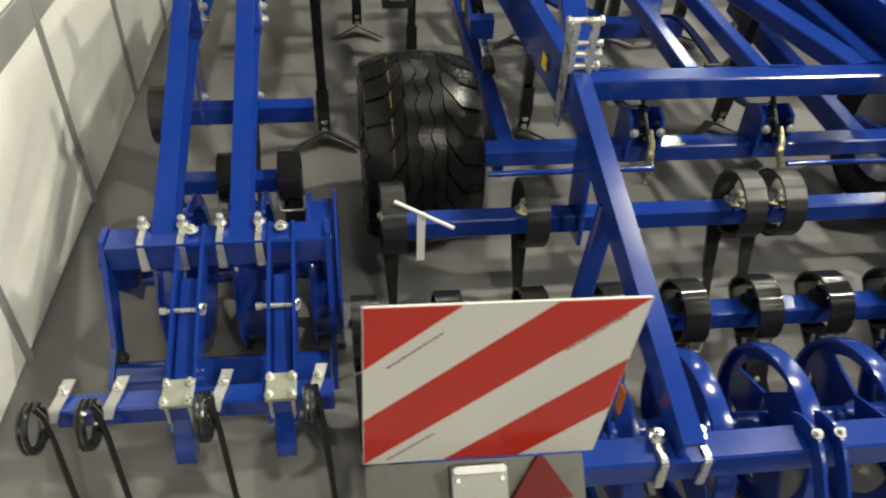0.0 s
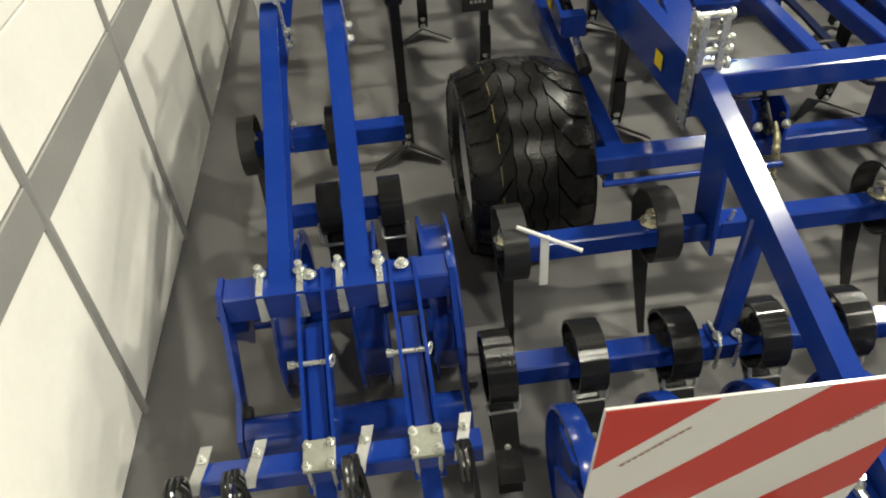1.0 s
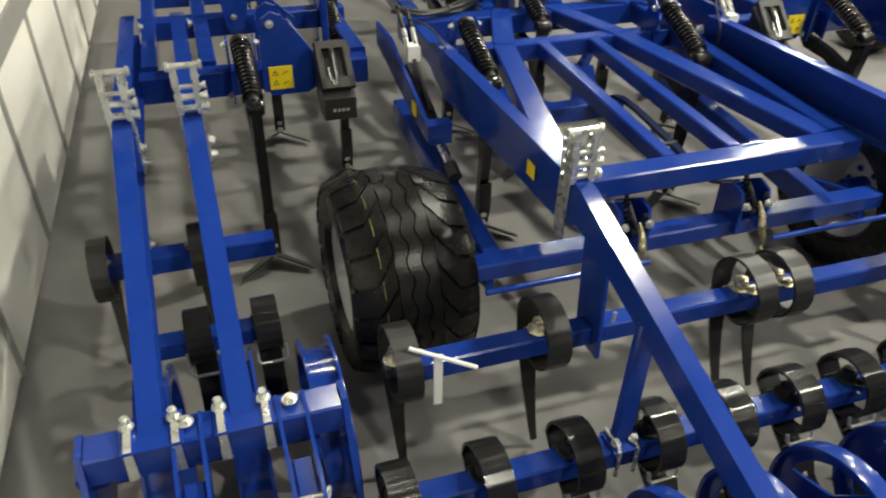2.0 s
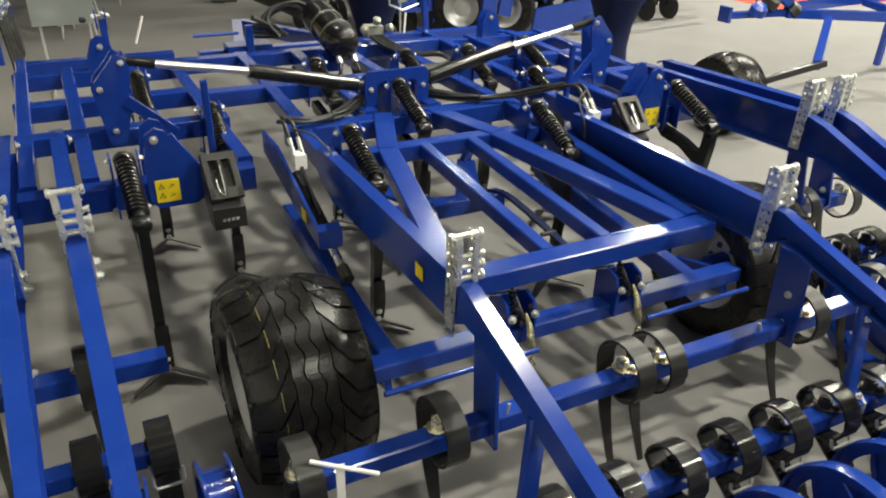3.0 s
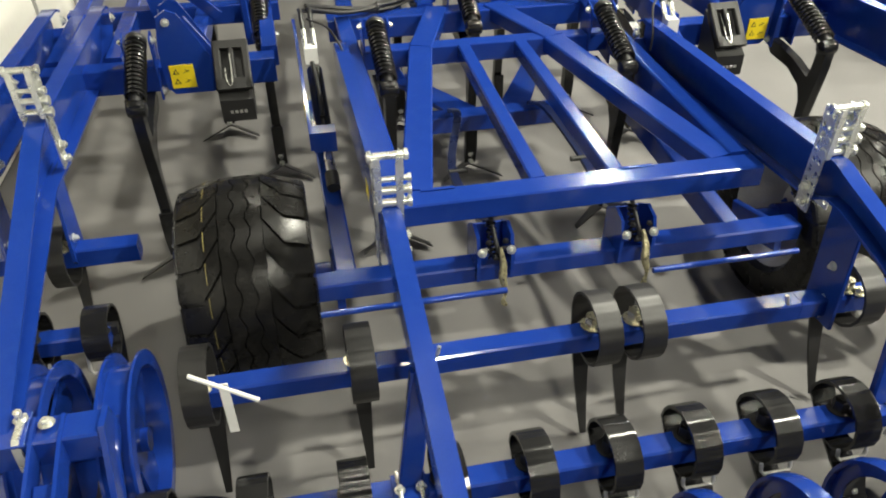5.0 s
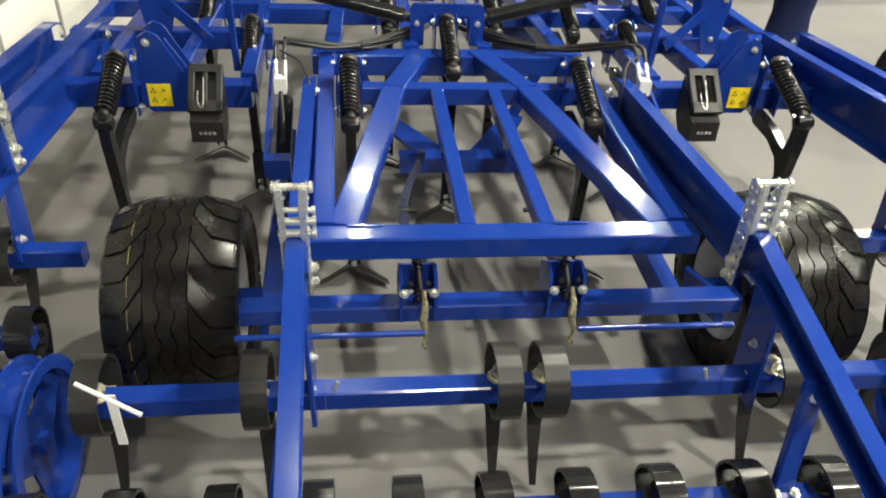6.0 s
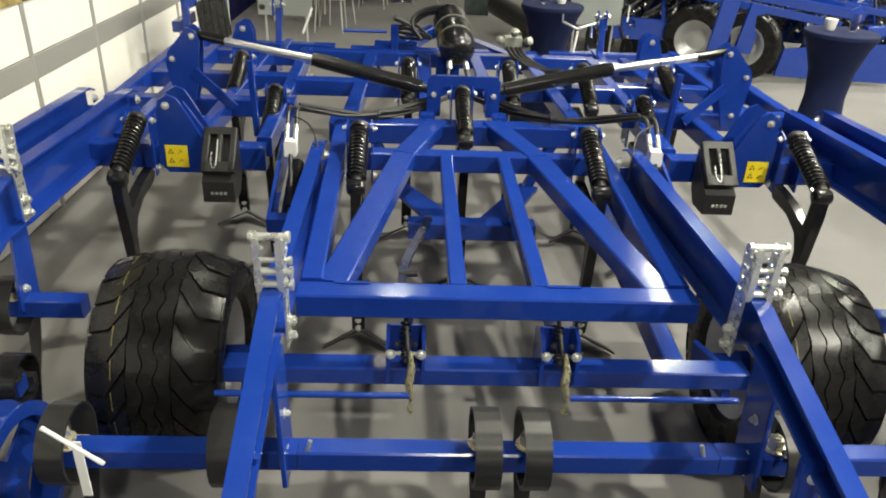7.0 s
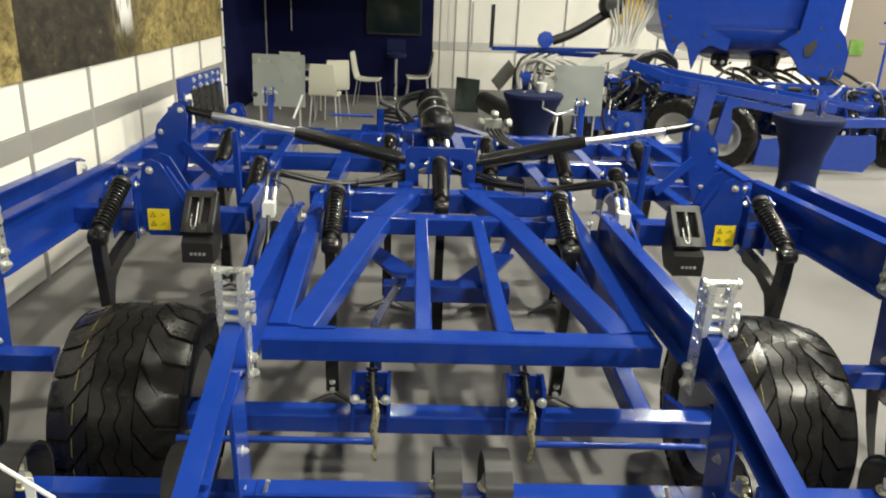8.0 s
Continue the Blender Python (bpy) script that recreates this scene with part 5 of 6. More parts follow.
tagged(part("trim", bar(B(), (-2.55, BY - 0.015, 1.15), (-2.55, BY - 0.015, 4.2), 0.024, 0.026), ALU), "thin aluminium rail on the blue wall", "rail", kind="structure")
wall4 = thing("wall_4", (5, WY, 0), "white exhibition wall panels in an aluminium frame", "wall", kind="structure")
for k in range(9):
    x = -0.13 + 0.99 * k
    for z0, z1 in ((0.01, 0.80), (0.96, 2.5), (2.5, 4.0)):
        part("panel", box(x + 0.016, x + 0.974, WY + 0.02, WY + 0.04, z0, z1 - 0.006, c=0.002), PANEL, wall4)
    part("post", bar(B(), (x, WY + 0.02, 0), (x, WY + 0.02, 4.02), 0.035, 0.035), ALU, wall4)
    part("rail", box(x + 0.02, x + 0.97, WY + 0.005, WY + 0.045, 0.80, 0.955), SOFTGREY, wall4)
for x, y in ((0.24, 15.4), (0.56, 15.9)):
    tagged(part("trim", bar(B(), (x, y, 0), (x, y, 4.2), 0.03, 0.03), ALU), "thin aluminium upright behind the blue stand", "post", kind="structure")
tagged(part("wall_6", box(8.80, 16.0, WY + 0.2, WY + 0.28, 0, 4.2), BEIGE), "beige wall of the next stand", "wall", kind="structure")
solid("poster", box(9.0, 9.3, WY + 0.18, WY + 0.195, 1.0, 1.32, c=0.001), GREENPRINT, "small green picture on the beige wall", "poster")
solid("poster", box(3.78, 4.80, WY - 0.012, WY - 0.004, 1.45, 2.45, c=0.001), STRAW, "golden field print on the far white wall", "poster")
tv = thing("television", (-0.6, BY - 0.05, 1.2), "large dark flat screen on the blue wall", "television")
part("screen", box(-1.13, -0.15, BY - 0.065, BY - 0.06, 1.17, 1.80), GLASSY, tv)
part("casing", box(-1.15, -0.13, BY - 0.058, BY - 0.002, 1.145, 1.825), SATIN, tv)


def chair(x, y, turn):
    ch = thing("chair", (0, 0, 0), "cream shell chair with slim metal legs", "chair", "stand chairs")
    part("seat", ribbon(B(), curve_pts([(0, -0.21, 0.45), (0, 0.0, 0.44), (0, 0.18, 0.46)], 4), 0.42, 0.03), CHAIR, ch)
    part("backrest", ribbon(B(), curve_pts([(0, 0.19, 0.47), (0, 0.235, 0.62), (0, 0.28, 0.90)], 4), [0.42, 0.42, 0.41, 0.40, 0.39, 0.38, 0.37, 0.36, 0.34], 0.022), CHAIR, ch)
    for sx in (-1, 1):
        part("leg", rod(B(), (sx * 0.17, -0.17, 0.43), (sx * 0.20, -0.21, 0.0), 0.011, 8), RIM, ch)
        part("leg", rod(B(), (sx * 0.17, 0.16, 0.43), (sx * 0.20, 0.23, 0.0), 0.011, 8), RIM, ch)
    ch.matrix_basis = pose(x, y, 0, 0, 0, turn)
    return ch


for a in ((-1.53, 11.28, 178), (-1.50, 11.95, 205), (-1.04, 13.4, 84), (-0.17, 14.0, -86), (-2.25, 13.1, 170)):
    chair(*a)


def table(x, y, w, d):
    tb = thing("table", (x, y, 0), "white square stand table on four metal legs", "table", "stand tables")
    part("tabletop", box(x - w / 2, x + w / 2, y - d / 2, y + d / 2, 0.72, 0.75), BOARD, tb)
    for sx in (-1, 1):
        for sy in (-1, 1):
            part("leg", bar(B(), (x + sx * (w / 2 - 0.04), y + sy * (d / 2 - 0.04), 0), (x + sx * (w / 2 - 0.04), y + sy * (d / 2 - 0.04), 0.72), 0.03, 0.03), CHAIR, tb)


table(-2.1, 12.2, 0.75, 0.75)
st = thing("bar_stool", (-0.58, 14.1, 0), "dark bar stool with a low back", "stool")
part("seat", lathe(B(), [(0.17, 0), (0.19, 0.02), (0.19, 0.07), (0.15, 0.09)], (-0.58, 14.1, 0.76), (0, 0, 1), 20), FABRIC, st)
part("column", rod(B(), (-0.58, 14.1, 0.03), (-0.58, 14.1, 0.76), 0.03, 12), CHROME, st)
part("base", lathe(B(), [(0.2, 0), (0.2, 0.015), (0.04, 0.035)], (-0.58, 14.1, 0), (0, 0, 1), 24), CHROME, st)
part("backrest", ribbon(B(), [(-0.58, 14.28, 0.82), (-0.58, 14.30, 1.08)], 0.34, 0.04), FABRIC, st)


def info_board(x, y, z0, w, h, tilt):
    ib = thing("info_board", (x, y, 0), "blank grey information board on a thin stand", "sign", "information boards")
    bm = bar(B(), (-w / 2, 0, 0), (w / 2, 0, 0), 0.012, h)
    bm.transform(Matrix.Translation((x, y, z0 + h / 2)) @ pose(0, 0, 0, tilt))
    part("board", bm, BOARD, ib)
    for sx in (-1, 1):
        part("leg", rod(B(), (x + sx * w * 0.38, y + 0.04, 0.0), (x + sx * w * 0.38, y + 0.03, z0 + h * 0.5), 0.012, 8), RIM, ib)
    part("base", box(x - w * 0.42, x + w * 0.42, y - 0.12, y + 0.16, 0.0, 0.02), RIM, ib)


info_board(-1.687, 8.5, 0.675, 0.57, 0.56, -5)
info_board(1.637, 8.5, 0.69, 0.555, 0.55, -5)
lst = thing("screen_board", (0.69, 12.9, 0), "dark tilted screen board leaning on a stand", "sign")
bm = bar(B(), (-0.205, 0, 0), (0.205, 0, 0), 0.03, 0.60)
bm.transform(Matrix.Translation((0.69, 13.05, 0.275)) @ pose(0, 0, 0, -26, 6, 6))
part("board", bm, GLASSY, lst)
part("foot", rod(B(), (0.69, 13.16, 0.45), (0.69, 13.40, 0.0), 0.015, 8), SATIN, lst)


def bar_table(x, y, r, f):
    bt = thing("bar_table", (x, y, 0), "bar table in a dark blue stretch cover", "table", "bar tables")
    prof = [(r * 0.92, 0.0), (r * 0.86, 0.10), (r * 0.62, 0.42), (r * 0.55, 0.60), (r * 0.62, 0.80), (r * 0.85, 1.0), (r, 1.08), (r, 1.10), (r * 0.97, 1.115)]
    part("cover", lathe(B(), prof[:-2], (x, y, 0), (0, 0, 1), 32), FABRIC, bt)
    part("tabletop", lathe(B(), [(r * 0.985, 1.075), (r * 1.01, 1.082), (r * 1.01, 1.106), (r * 0.985, 1.115)], (x, y, 0), (0, 0, 1), 40), FABRIC, bt)
    for k in range(4):
        a = math.pi / 4 + k * math.pi / 2
        part("foot", rod(B(), (x + r * 0.86 * math.cos(a), y + r * 0.86 * math.sin(a), 0.0), (x + r * 0.86 * math.cos(a), y + r * 0.86 * math.sin(a), 0.03), 0.03, 10), SATIN, bt)
    cup = thing("cup", (x + f * 0.08, y + 0.05, 1.116), "small white paper cup on a bar table", "cup", "cups")
    part("bowl", lathe(B(), [(0.036, 0), (0.04, 0.01), (0.05, 0.085), (0.047, 0.085), (0.036, 0.012)], (x + f * 0.08, y + 0.05, 1.116), (0, 0, 1), 20), PLASTIC, cup)
    gx = x - f * 0.08
    gl = thing("napkin_glass", (gx, y, 1.116), "tall glass holding a folded blue napkin on a bar table", "glass", "glasses")
    part("glass", lathe(B(), [(0.026, 0), (0.028, 0.004), (0.034, 0.14), (0.032, 0.14), (0.025, 0.006)], (gx, y, 1.116), (0, 0, 1), 20), GLASS, gl)
    part("napkin", plate(B(), [(gx - 0.02, 1.13), (gx + 0.02, 1.13), (gx + 0.05, 1.27), (gx + 0.01, 1.31), (gx - 0.05, 1.28)], "y", y - 0.004, y + 0.004), NAVY_METAL, gl)


bar_table(3.05, 6.14, 0.275, -1)
bar_table(0.90, 6.98, 0.27, 1)

# ---- air seeder in the distance ----
sd = thing("air_seeder", (4.6, 10.6, 0), "large blue air seeder with a seed hopper and hoses", "seeder")


def sp(name, bm, mat, parent=None, label=""):
    return part(name, bm, mat, parent or sd, label)


bm = B()
top = [(3.56, 11.2), (5.94, 11.2), (5.94, 12.9), (3.56, 12.9)]
rings = []
for z, k in ((1.14, 0.40), (1.22, 0.60), (1.46, 0.95), (1.60, 1.0), (1.64, 1.003), (2.3, 1.02), (3.0, 1.02)):
    rings.append([bm.verts.new((4.75 + (x - 4.75) * k, 12.05 + (y - 12.05) * k, z)) for x, y in top])
ring_faces(bm, rings)
sp("hopper", bm, BLUE, None, "big blue steel seed hopper")
bm = B()
plate(bm, [(3.10, 2.4), (3.22, 1.80), (3.36, 1.42), (3.50, 1.13), (3.57, 1.35), (3.64, 1.41), (3.71, 1.33), (3.81, 1.02), (3.90, 1.28), (4.03, 1.37), (4.30, 1.30), (4.32, 1.46), (3.98, 1.62), (3.62, 2.4)], "y", 11.08, 11.11)
sp("hopper_bracket", bm, BLUE)
for x, z in ((3.34, 1.62), (3.40, 1.74), (3.93, 1.50), (3.50, 1.42)):
    sp("bracket_hole", rod(B(), (x, 11.079, z), (x, 11.072, z), 0.028, 12), INK)
sp("hopper_band", box(3.62, 5.90, 11.185, 11.20, 1.63, 1.67), BLUE)
for x, w, z0, z1 in ((4.45, 0.13, 1.00, 1.20), (5.15, 0.20, 0.86, 1.24)):
    sp("metering_unit", lathe(B(), [(w * 0.4, 0), (w, 0.05), (w, (z1 - z0) * 0.6), (w * 1.2, z1 - z0)], (x, 11.7, z0), (0, 0, 1), 16), BLACK)
    for k in range(3):
        sp("metering_bolt", bolt(B(), (x - 0.12 + 0.12 * k, 11.7 - w, z0 + 0.1), (0, -1, 0), 0.02, 0.02), ZINC)
# folding frame
for a, b, w in (((2.50, 9.7, 1.19), (3.0, 9.55, 1.03), 0.10), ((3.0, 9.55, 1.03), (5.0, 9.2, 0.77), 0.10), ((2.75, 9.9, 1.14), (5.6, 9.5, 0.74), 0.07), ((2.88, 9.5, 0.94), (4.74, 9.2, 0.66), 0.08), ((0.90, 11.3, 1.195), (2.90, 11.3, 1.23), 0.05), ((1.3, 11.6, 1.15), (2.75, 11.6, 1.12), 0.06), ((2.4, 10.6, 0.85), (6.8, 10.6, 0.75), 0.12), ((5.0, 9.1, 0.62), (7.4, 9.4, 0.66), 0.10), ((4.4, 10.0, 0.95), (7.8, 9.9, 0.86), 0.08)):
    sp("frame_beam", bar(B(), a, b, w, w * 1.15), BLUE)
for x in (2.5, 3.1, 3.7, 4.3):
    sp("frame_strut", bar(B(), (x, 9.65, 0.95 - 0.15 * (x - 2.5)), (x + 0.22, 10.5, 0.45), 0.06, 0.06), BLUE)
sp("frame_post", bar(B(), (3.06, 8.6, 0.40), (3.14, 8.6, 1.06), 0.20, 0.05, up=(0, 1, 0)), BLUE)
sp("low_guard", plate(B(), [(3.98, 0.09), (5.36, 0.04), (5.50, 0.22), (5.44, 0.50), (4.6, 0.47), (4.02, 0.40)], "y", 8.96, 9.0), BLUE)
sp("low_guard", plate(B(), [(2.1, 0.35), (2.9, 0.35), (2.9, 0.58), (2.1, 0.62)], "y", 9.55, 9.59), BLUE)
for x, y in ((3.62, 9.12), (3.10, 9.35)):
    t_ = Matrix.Translation((x, y, 0.41)) @ pose(0, 0, 0, 0, 0, 52)
    bm = tyre_mesh(0.41, 0.20)
    bm.transform(t_)
    ty_ = sp("wheel", bm, RUBBER, None, "black lugged farm tyre")
    bm = tyre_mesh(0.41, 0.20, True)
    bm.transform(t_)
    tagged(sp("tread", bm, RUBBER, ty_), kind="stuff")
    bm = lathe(B(), [(0.04, -0.01), (0.12, -0.0), (0.18, -0.05), (0.205, -0.085), (0.235, -0.098), (0.235, 0.098), (0.205, 0.085), (0.18, 0.05), (0.12, 0.02), (0.04, 0.03)], (0, 0, 0), (1, 0, 0), 32)
    bm.transform(t_)
    sp("rim", bm, RIM, ty_, "silver rim")
    if x > 3.5:
        sp("axle_arm", bar(B(), (x - 0.08, y - 0.12, 0.34), (x + 0.02, y - 0.10, 0.88), 0.20, 0.05, up=(0, 1, 0)), BLUE)
# seed hoses gathered under the distributor and led down to the coulters
hs = random.Random(3)
for k in range(12):
    u = k / 11
    j = [hs.uniform(-0.015, 0.015) for _ in range(4)]
    sp("seed_hose", pipe(B(), curve_pts([(2.50 + 0.78 * u, 11.2 + 0.05 * (k % 2), 2.05), (2.55 + 0.62 * u + j[0], 11.15, 1.80), (2.64 + 0.36 * u + j[1], 11.05 + 0.03 * (k % 3), 1.50), (2.56 + 0.32 * u + j[2], 10.95, 1.27 + 0.02 * u), (2.20 + 0.30 * u + j[3], 10.75, 1.10 + 0.02 * u), (1.86 + 0.24 * u, 10.6, 0.96 - 0.04 * u + j[0]), (1.48 + 0.20 * u, 10.5, 0.80 - 0.10 * u)], 6), 0.0185, 8), HOSE_GREY)
sp("hose_clamp", bar(B(), (2.40, 10.86, 1.22), (2.96, 10.86, 1.20), 0.05, 0.05), SATIN)
for k in range(4):
    sp("loop_hose", pipe(B(), curve_pts([(1.30 + 0.12 * k, 10.6, 0.55), (1.22 + 0.12 * k, 10.6, 0.95 + 0.03 * k), (1.45 + 0.14 * k, 10.5, 1.12), (1.75 + 0.14 * k, 10.4, 0.95), (1.85 + 0.12 * k, 10.3, 0.60)], 6), 0.024, 8), HOSE_GREY)
sp("blower_pipe", pipe(B(), curve_pts([(2.78, 11.35, 2.2), (2.70, 11.3, 1.92), (2.58, 11.3, 1.78), (2.35, 11.3, 1.62), (2.05, 11.3, 1.44), (1.78, 11.3, 1.33)], 6), 0.068, 12), HOSE)
sp("fan_head", lathe(B(), [(0.08, 0), (0.18, 0.03), (0.20, 0.12), (0.16, 0.2), (0.05, 0.22)], (2.56, 11.36, 1.86), (0.3, -1, 0.1), 20), SATIN)
sp("distributor", lathe(B(), [(0.12, 0), (0.36, 0.05), (0.38, 0.12), (0.10, 0.30)], (2.9, 11.2, 2.05), (0, 0, 1), 24), BLACK)
rnd = random.Random(7)
for k in range(54):
    x0, y0 = (1.85 + 0.15 * k, 9.45 + 0.25 * (k % 3)) if k < 34 else (1.2 + 0.17 * (k - 34), 10.35 + 0.2 * (k % 3))
    sp("coulter", lathe(B(), [(0.02, -0.012), (0.18, -0.004), (0.185, 0), (0.18, 0.004), (0.02, 0.012)], (x0, y0, 0.19), (1, 0.2, 0.05), 24), SATIN)
    sp("coulter_arm", bar(B(), (x0, y0 + 0.02, 0.22), (x0 + 0.03, y0 + 0.40, 0.82), 0.05, 0.05), BLACK if k % 2 else BLUE)
    sp("coulter_spring", pipe(B(), helix((x0 + 0.04, y0 + 0.05, 0.50), (x0 + 0.05, y0 + 0.30, 0.84), 0.035, 7, 8), 0.008, 5), BLACK)
    sp("seed_tube", pipe(B(), curve_pts([(x0, y0 + 0.1, 0.25), (x0 + rnd.uniform(-0.1, 0.1), y0 + 0.1, 0.60), (x0 + rnd.uniform(-0.2, 0.3), y0 + 0.2, 0.92), (x0 + rnd.uniform(-0.1, 0.5), y0 + 0.5, 0.9)], 5), 0.017, 6), HOSE)
    sp("fitting", rod(B(), (x0 + rnd.uniform(-0.1, 0.1), y0 - 0.1, 0.55 + rnd.uniform(0, 0.3)), (x0 + rnd.uniform(-0.1, 0.1), y0, 0.6 + rnd.uniform(0, 0.2)), 0.011, 8), ZINC)
for k in range(26):
    x0, z0 = rnd.uniform(1.3, 7.2), rnd.uniform(0.55, 1.0)
    a = rnd.uniform(-0.5, 0.5)
    sp("loom_hose", pipe(B(), curve_pts([(x0, 10.2, z0), (x0 + a * 0.4, 10.0, z0 + 0.18), (x0 + a, 9.9, z0 + 0.05), (x0 + a * 1.6, 10.1, z0 - 0.1)], 5), 0.016, 6), HOSE if k % 5 else HOSE_GREY)
for k in range(12):
    x0, z0 = rnd.uniform(1.5, 7.0), rnd.uniform(0.62, 0.95)
    sp("hydraulic_cylinder", rod(B(), (x0, 9.9, z0), (x0 + rnd.uniform(-0.35, 0.35), 9.8, z0 + rnd.uniform(-0.2, 0.1)), 0.035, 12), SATIN if k % 3 else CHROME)
sp("hopper_bracket", plate(B(), [(5.38, 2.3), (5.70, 2.3), (5.66, 2.02), (5.84, 1.70), (5.98, 1.56), (6.08, 1.34), (6.07, 1.06), (5.96, 0.79), (5.84, 0.84), (5.64, 0.95), (5.44, 1.00), (5.30, 1.20), (5.16, 1.36), (5.02, 1.42), (5.30, 1.62)], "y", 11.06, 11.10), BLUE)
sp("bracket_slot", plate(B(), [(5.40, 1.40), (5.54, 1.50), (5.60, 1.44), (5.52, 1.26), (5.42, 1.26)], "y", 11.05, 11.058), INK)
for x, z in ((5.28, 1.60), (5.72, 1.12), (5.60, 1.66), (5.90, 1.44), (5.98, 1.12)):
    sp("bracket_hole", rod(B(), (x, 11.058, z), (x, 11.052, z), 0.022, 12), INK)
# chassis under the hopper: main beams, cross members, valve blocks and their hoses
for a, b, w in (((2.5, 10.05, 0.98), (5.7, 10.05, 0.50), 0.14), ((2.4, 10.15, 0.74), (6.2, 10.15, 0.40), 0.13), ((2.9, 10.5, 0.92), (7.0, 10.5, 0.62), 0.12), ((5.0, 9.9, 0.80), (7.6, 9.7, 0.60), 0.09), ((5.2, 10.3, 0.68), (7.8, 10.2, 0.50), 0.12), ((2.2, 10.3, 0.52), (5.0, 10.3, 0.30), 0.12)):
    sp("chassis_beam", bar(B(), a, b, w, w * 1.3), BLUE)
for k in range(22):
    x0 = 2.35 + 0.21 * k
    zt = 0.98 - 0.15 * (x0 - 2.5)
    sp("cross_member", bar(B(), (x0, 9.95 + 0.04 * (k % 3), zt - 0.02), (x0 + rnd.uniform(-0.3, 0.3), 10.25, max(0.16, zt - rnd.uniform(0.3, 0.6))), rnd.uniform(0.05, 0.12), 0.05), (BLUE, SATIN, BLUE, BLACK)[k % 4])
    if k % 2:
        x1, z1 = x0 + rnd.uniform(-0.1, 0.1), zt - rnd.uniform(0.12, 0.4)
        sp("valve_block", box(x1, x1 + rnd.uniform(0.08, 0.16), 9.78, 9.90, z1, z1 + rnd.uniform(0.07, 0.15), c=0.008), (SATIN, BLACK, ZINC_FLAT)[k % 3])
    sp("feed_hose", pipe(B(), curve_pts([(x0, 9.8, zt - 0.3), (x0 + 0.08, 9.72, zt - 0.08), (x0 + rnd.uniform(0.1, 0.4), 9.75, zt + rnd.uniform(-0.02, 0.08)), (x0 + rnd.uniform(0.3, 0.6), 9.9, zt - 0.25)], 5), rnd.uniform(0.014, 0.024), 6), HOSE)
for k in range(9):
    x0 = 4.35 + 0.21 * k
    sp("feed_pipe", pipe(B(), curve_pts([(x0, 11.5, 1.02), (x0 + 0.05, 11.2, 0.98 + 0.04 * (k % 3)), (x0 + 0.25, 10.9, 0.86 + rnd.uniform(-0.04, 0.08)), (x0 + 0.45, 10.6, 0.66)], 5), 0.028, 8), SATIN)
# sheet tray that carries the seed hoses
bm = plate(B(), [(3.32, 1.29), (2.98, 1.27), (2.50, 0.98), (2.62, 0.93)], "y", 10.72, 10.76)
sp("hose_tray", bm, ZINC_FLAT, None, "bare sheet metal hose tray")
for k in range(3):
    sp("hose_loop", pipe(B(), curve_pts([(2.75 + 0.1 * k, 10.7, 1.0), (3.0 + 0.08 * k, 10.65, 1.22 + 0.03 * k), (3.3 + 0.06 * k, 10.7, 1.16), (3.5, 10.8, 0.9)], 6), 0.035, 8), HOSE)
sp("end_board", bar(B(), (0.95, 10.95, 0.70), (1.20, 11.1, 0.98), 0.02, 0.22), SHEET)
for k in range(6):
    x0 = 1.22 + 0.07 * k
    sp("end_hose", pipe(B(), curve_pts([(x0, 10.9, 0.60), (x0 - 0.02, 10.8, 0.85), (x0 + 0.06, 10.85, 1.08), (x0 + 0.24, 11.0, 1.16)], 5), 0.022, 8), HOSE_GREY if k % 2 else HOSE)
sp("packer_roller", rod(B(), (0.85, 11.4, 0.42), (1.30, 10.4, 0.30), 0.15, 20), SATIN)
for x, z0, z1, w in ((0.62, 1.20, 1.82, 0.03), (0.92, 1.18, 1.80, 0.055)):
    sp("marker_post", bar(B(), (x, 11.6, z0), (x, 11.6, z1), w, w), RIM if w < 0.05 else SATIN)
sp("marker_gear", lathe(B(), [(0.03, 0), (0.12, 0.01), (0.12, 0.05), (0.03, 0.06)], (1.66, 11.25, 1.35), (0.2, -1, 0), 9), NAVY_METAL)
for z in (1.50, 1.78):
    sp("hand_rail", rod(B(), (6.35, 10.8, z), (8.3, 10.8, z), 0.02, 8), NAVY_METAL)
for k in range(4):
    sp("rail_post", rod(B(), (6.45 + 0.6 * k, 10.8, 0.8), (6.45 + 0.6 * k, 10.8, 1.80), 0.02, 8), NAVY_METAL)

# ---- neighbouring machine and stand ----
nb = thing("trailed_implement", (6.2, 7.0, 0), "blue implement frame of the next stand on its tyre", "implement")
bm = tyre_mesh(0.36, 0.36)
bm.transform(Matrix.Translation((3.62, 5.15, 0.36)))
tw = part("wheel", bm, RUBBER, nb, "black flotation tyre")
bm = tyre_mesh(0.36, 0.36, True)
bm.transform(Matrix.Translation((3.62, 5.15, 0.36)))
tagged(part("tread", bm, RUBBER, tw), kind="stuff")
part("rim", lathe(B(), [(0.05, -0.03), (0.14, -0.02), (0.18, -0.13), (0.20, -0.15), (0.20, 0.15), (0.18, 0.13), (0.05, 0.03)], (3.62, 5.15, 0.36), (1, 0, 0), 32), RIM, tw)
part("axle", bar(B(), (3.62, 5.15, 0.36), (4.5, 4.85, 0.62), 0.06, 0.06), SATIN, nb)
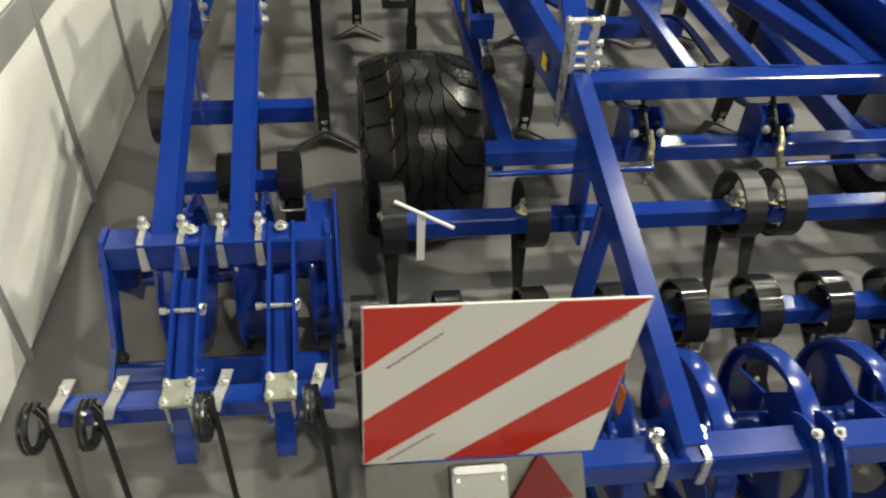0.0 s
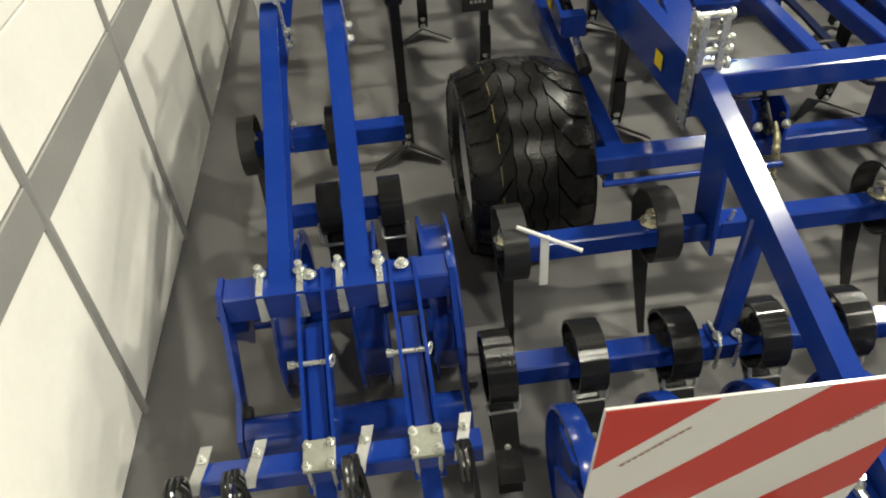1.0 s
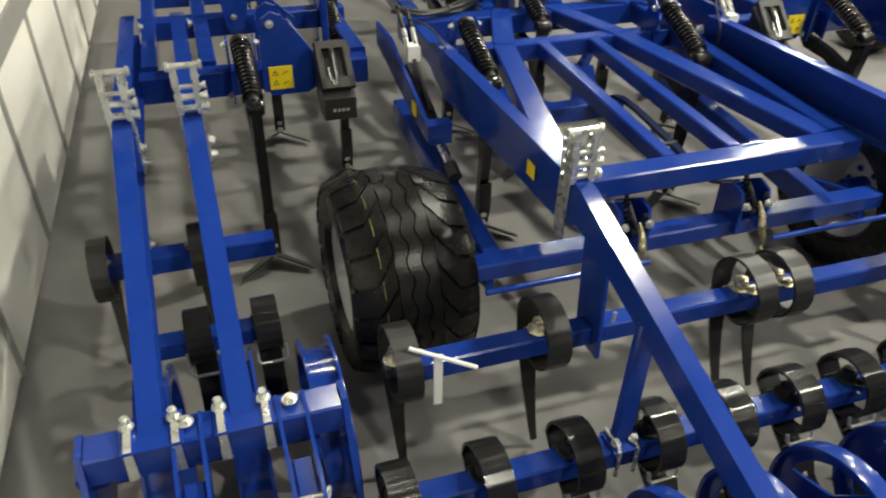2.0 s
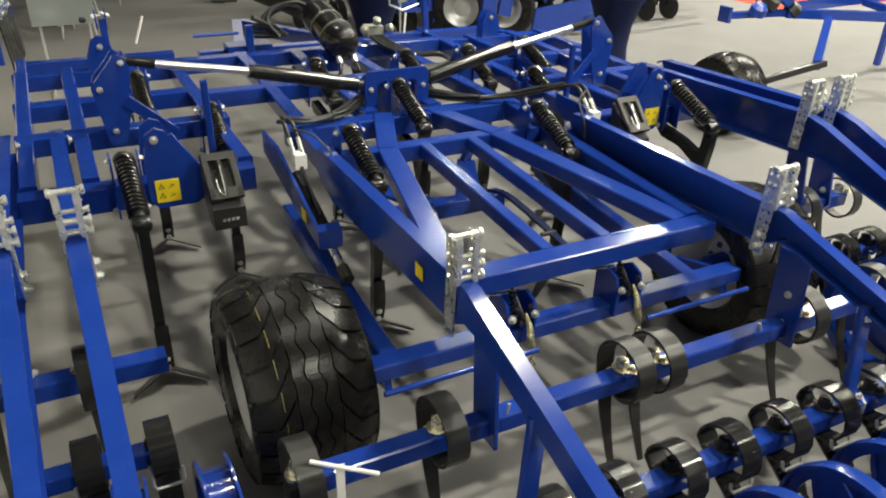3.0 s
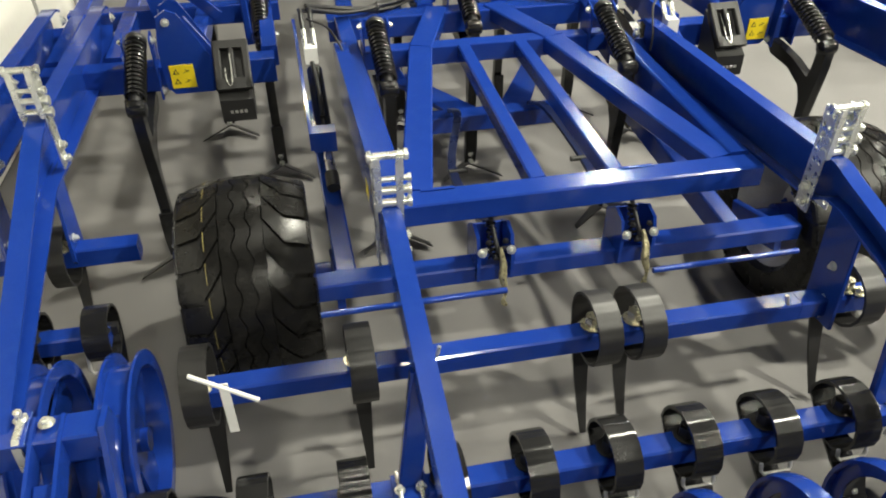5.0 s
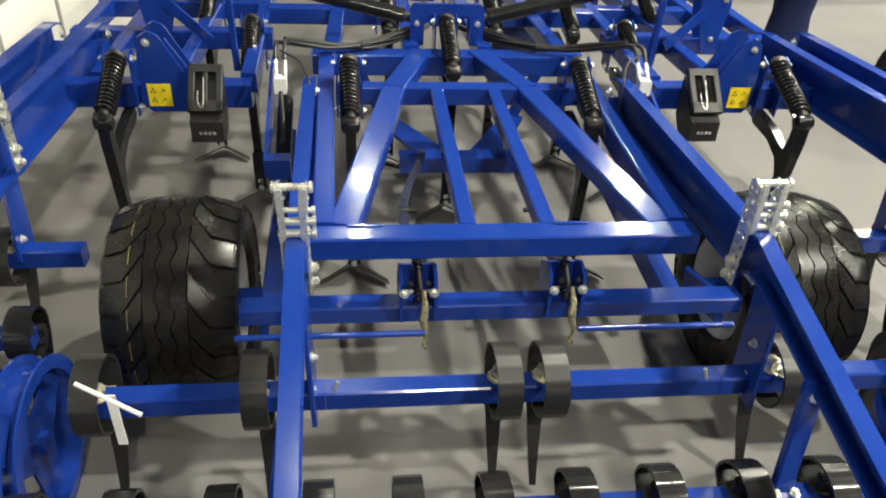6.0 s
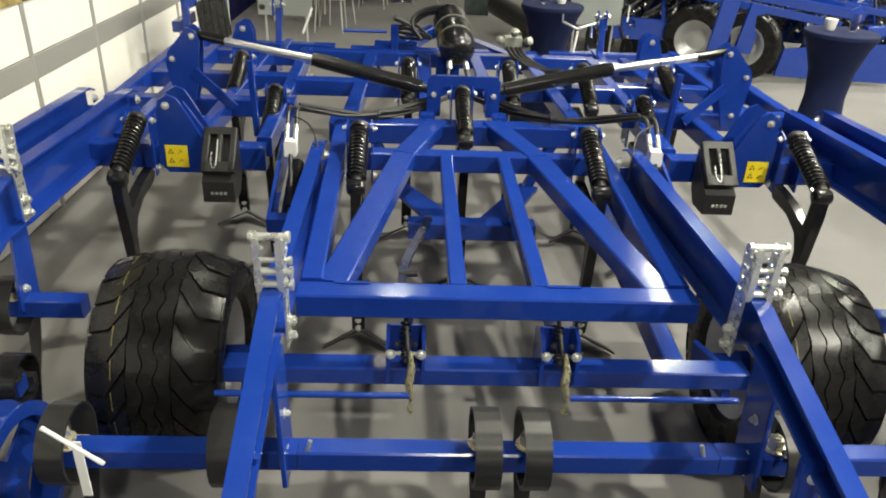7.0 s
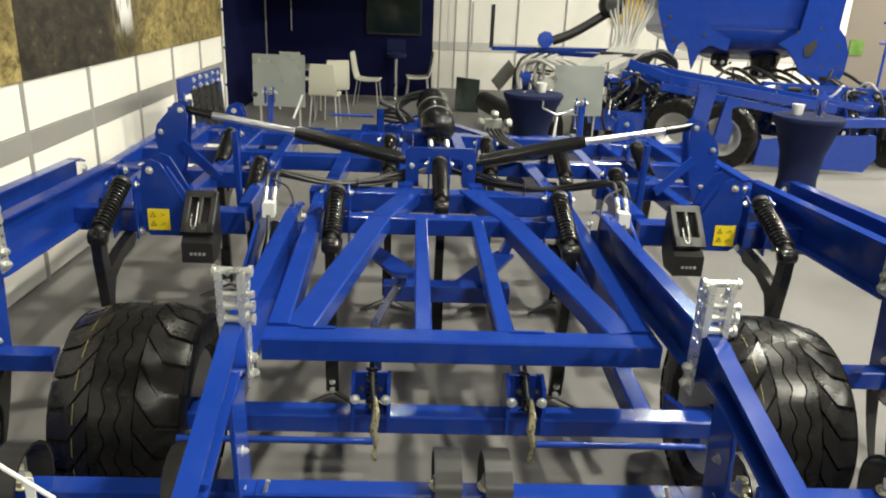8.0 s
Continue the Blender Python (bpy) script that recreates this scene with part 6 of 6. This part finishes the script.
part("axle_beam", bar(B(), (4.42, 4.88, 0.60), (5.6, 5.75, 0.76), 0.08, 0.09), BLUE, nb)
part("frame_beam", bar(B(), (5.30, 6.05, 0.80), (8.4, 4.6, 0.74), 0.08, 0.10), BLUE, nb)
part("frame_beam", bar(B(), (5.35, 6.10, 0.84), (8.8, 6.35, 0.86), 0.08, 0.10), BLUE, nb)
part("frame_beam", bar(B(), (6.6, 5.45, 0.76), (6.7, 6.15, 0.82), 0.07, 0.08), BLUE, nb)
part("drawbar", bar(B(), (4.62, 6.25, 0.78), (5.4, 6.05, 0.80), 0.07, 0.07), BLUE, nb)
part("hitch_plate", box(4.60, 4.64, 6.18, 6.33, 0.71, 0.87), BLUE, nb)
for k, (dx, dz) in enumerate(((0.0, 0.0), (0.12, 0.08), (0.30, 0.12), (0.42, 0.0))):
    part("hitch_block", lathe(B(), [(0.05, 0), (0.09, 0.02), (0.09, 0.10), (0.05, 0.14)], (4.92 + dx, 6.12 - 0.02 * k, 0.78 + dz), (0.3 * k, -0.4, 1), 12), NAVY_METAL if k % 2 == 0 else SATIN, nb)
for k in range(4):
    part("hose", pipe(B(), curve_pts([(4.95 + 0.08 * k, 6.15, 0.9), (5.05 + 0.1 * k, 6.3, 1.02 + 0.03 * k), (5.3, 6.3 + 0.05 * k, 1.05), (5.55, 6.2, 0.92)], 6), 0.02, 8), HOSE, nb)
part("stand_leg", bar(B(), (7.4, 6.24, 0.0), (7.4, 6.24, 0.82), 0.07, 0.07), BLUE, nb)
part("stand_leg", bar(B(), (8.3, 6.3, 0.02), (8.3, 6.3, 0.82), 0.07, 0.07), BLUE, nb)
tagged(part("carpet", box(9.2, 20, 9.3, 11.9, 0.0, 0.008), REDCARPET), "red carpet of the neighbouring stand", "carpet", kind="structure")
bin_ = thing("waste_bin", (9.05, 11.1, 0), "small white bin on the floor", "bin")
part("body", lathe(B(), [(0.12, 0), (0.13, 0.02), (0.17, 0.38), (0.16, 0.38), (0.12, 0.03)], (9.05, 11.1, 0.0), (0, 0, 1), 24), PLASTIC, bin_)
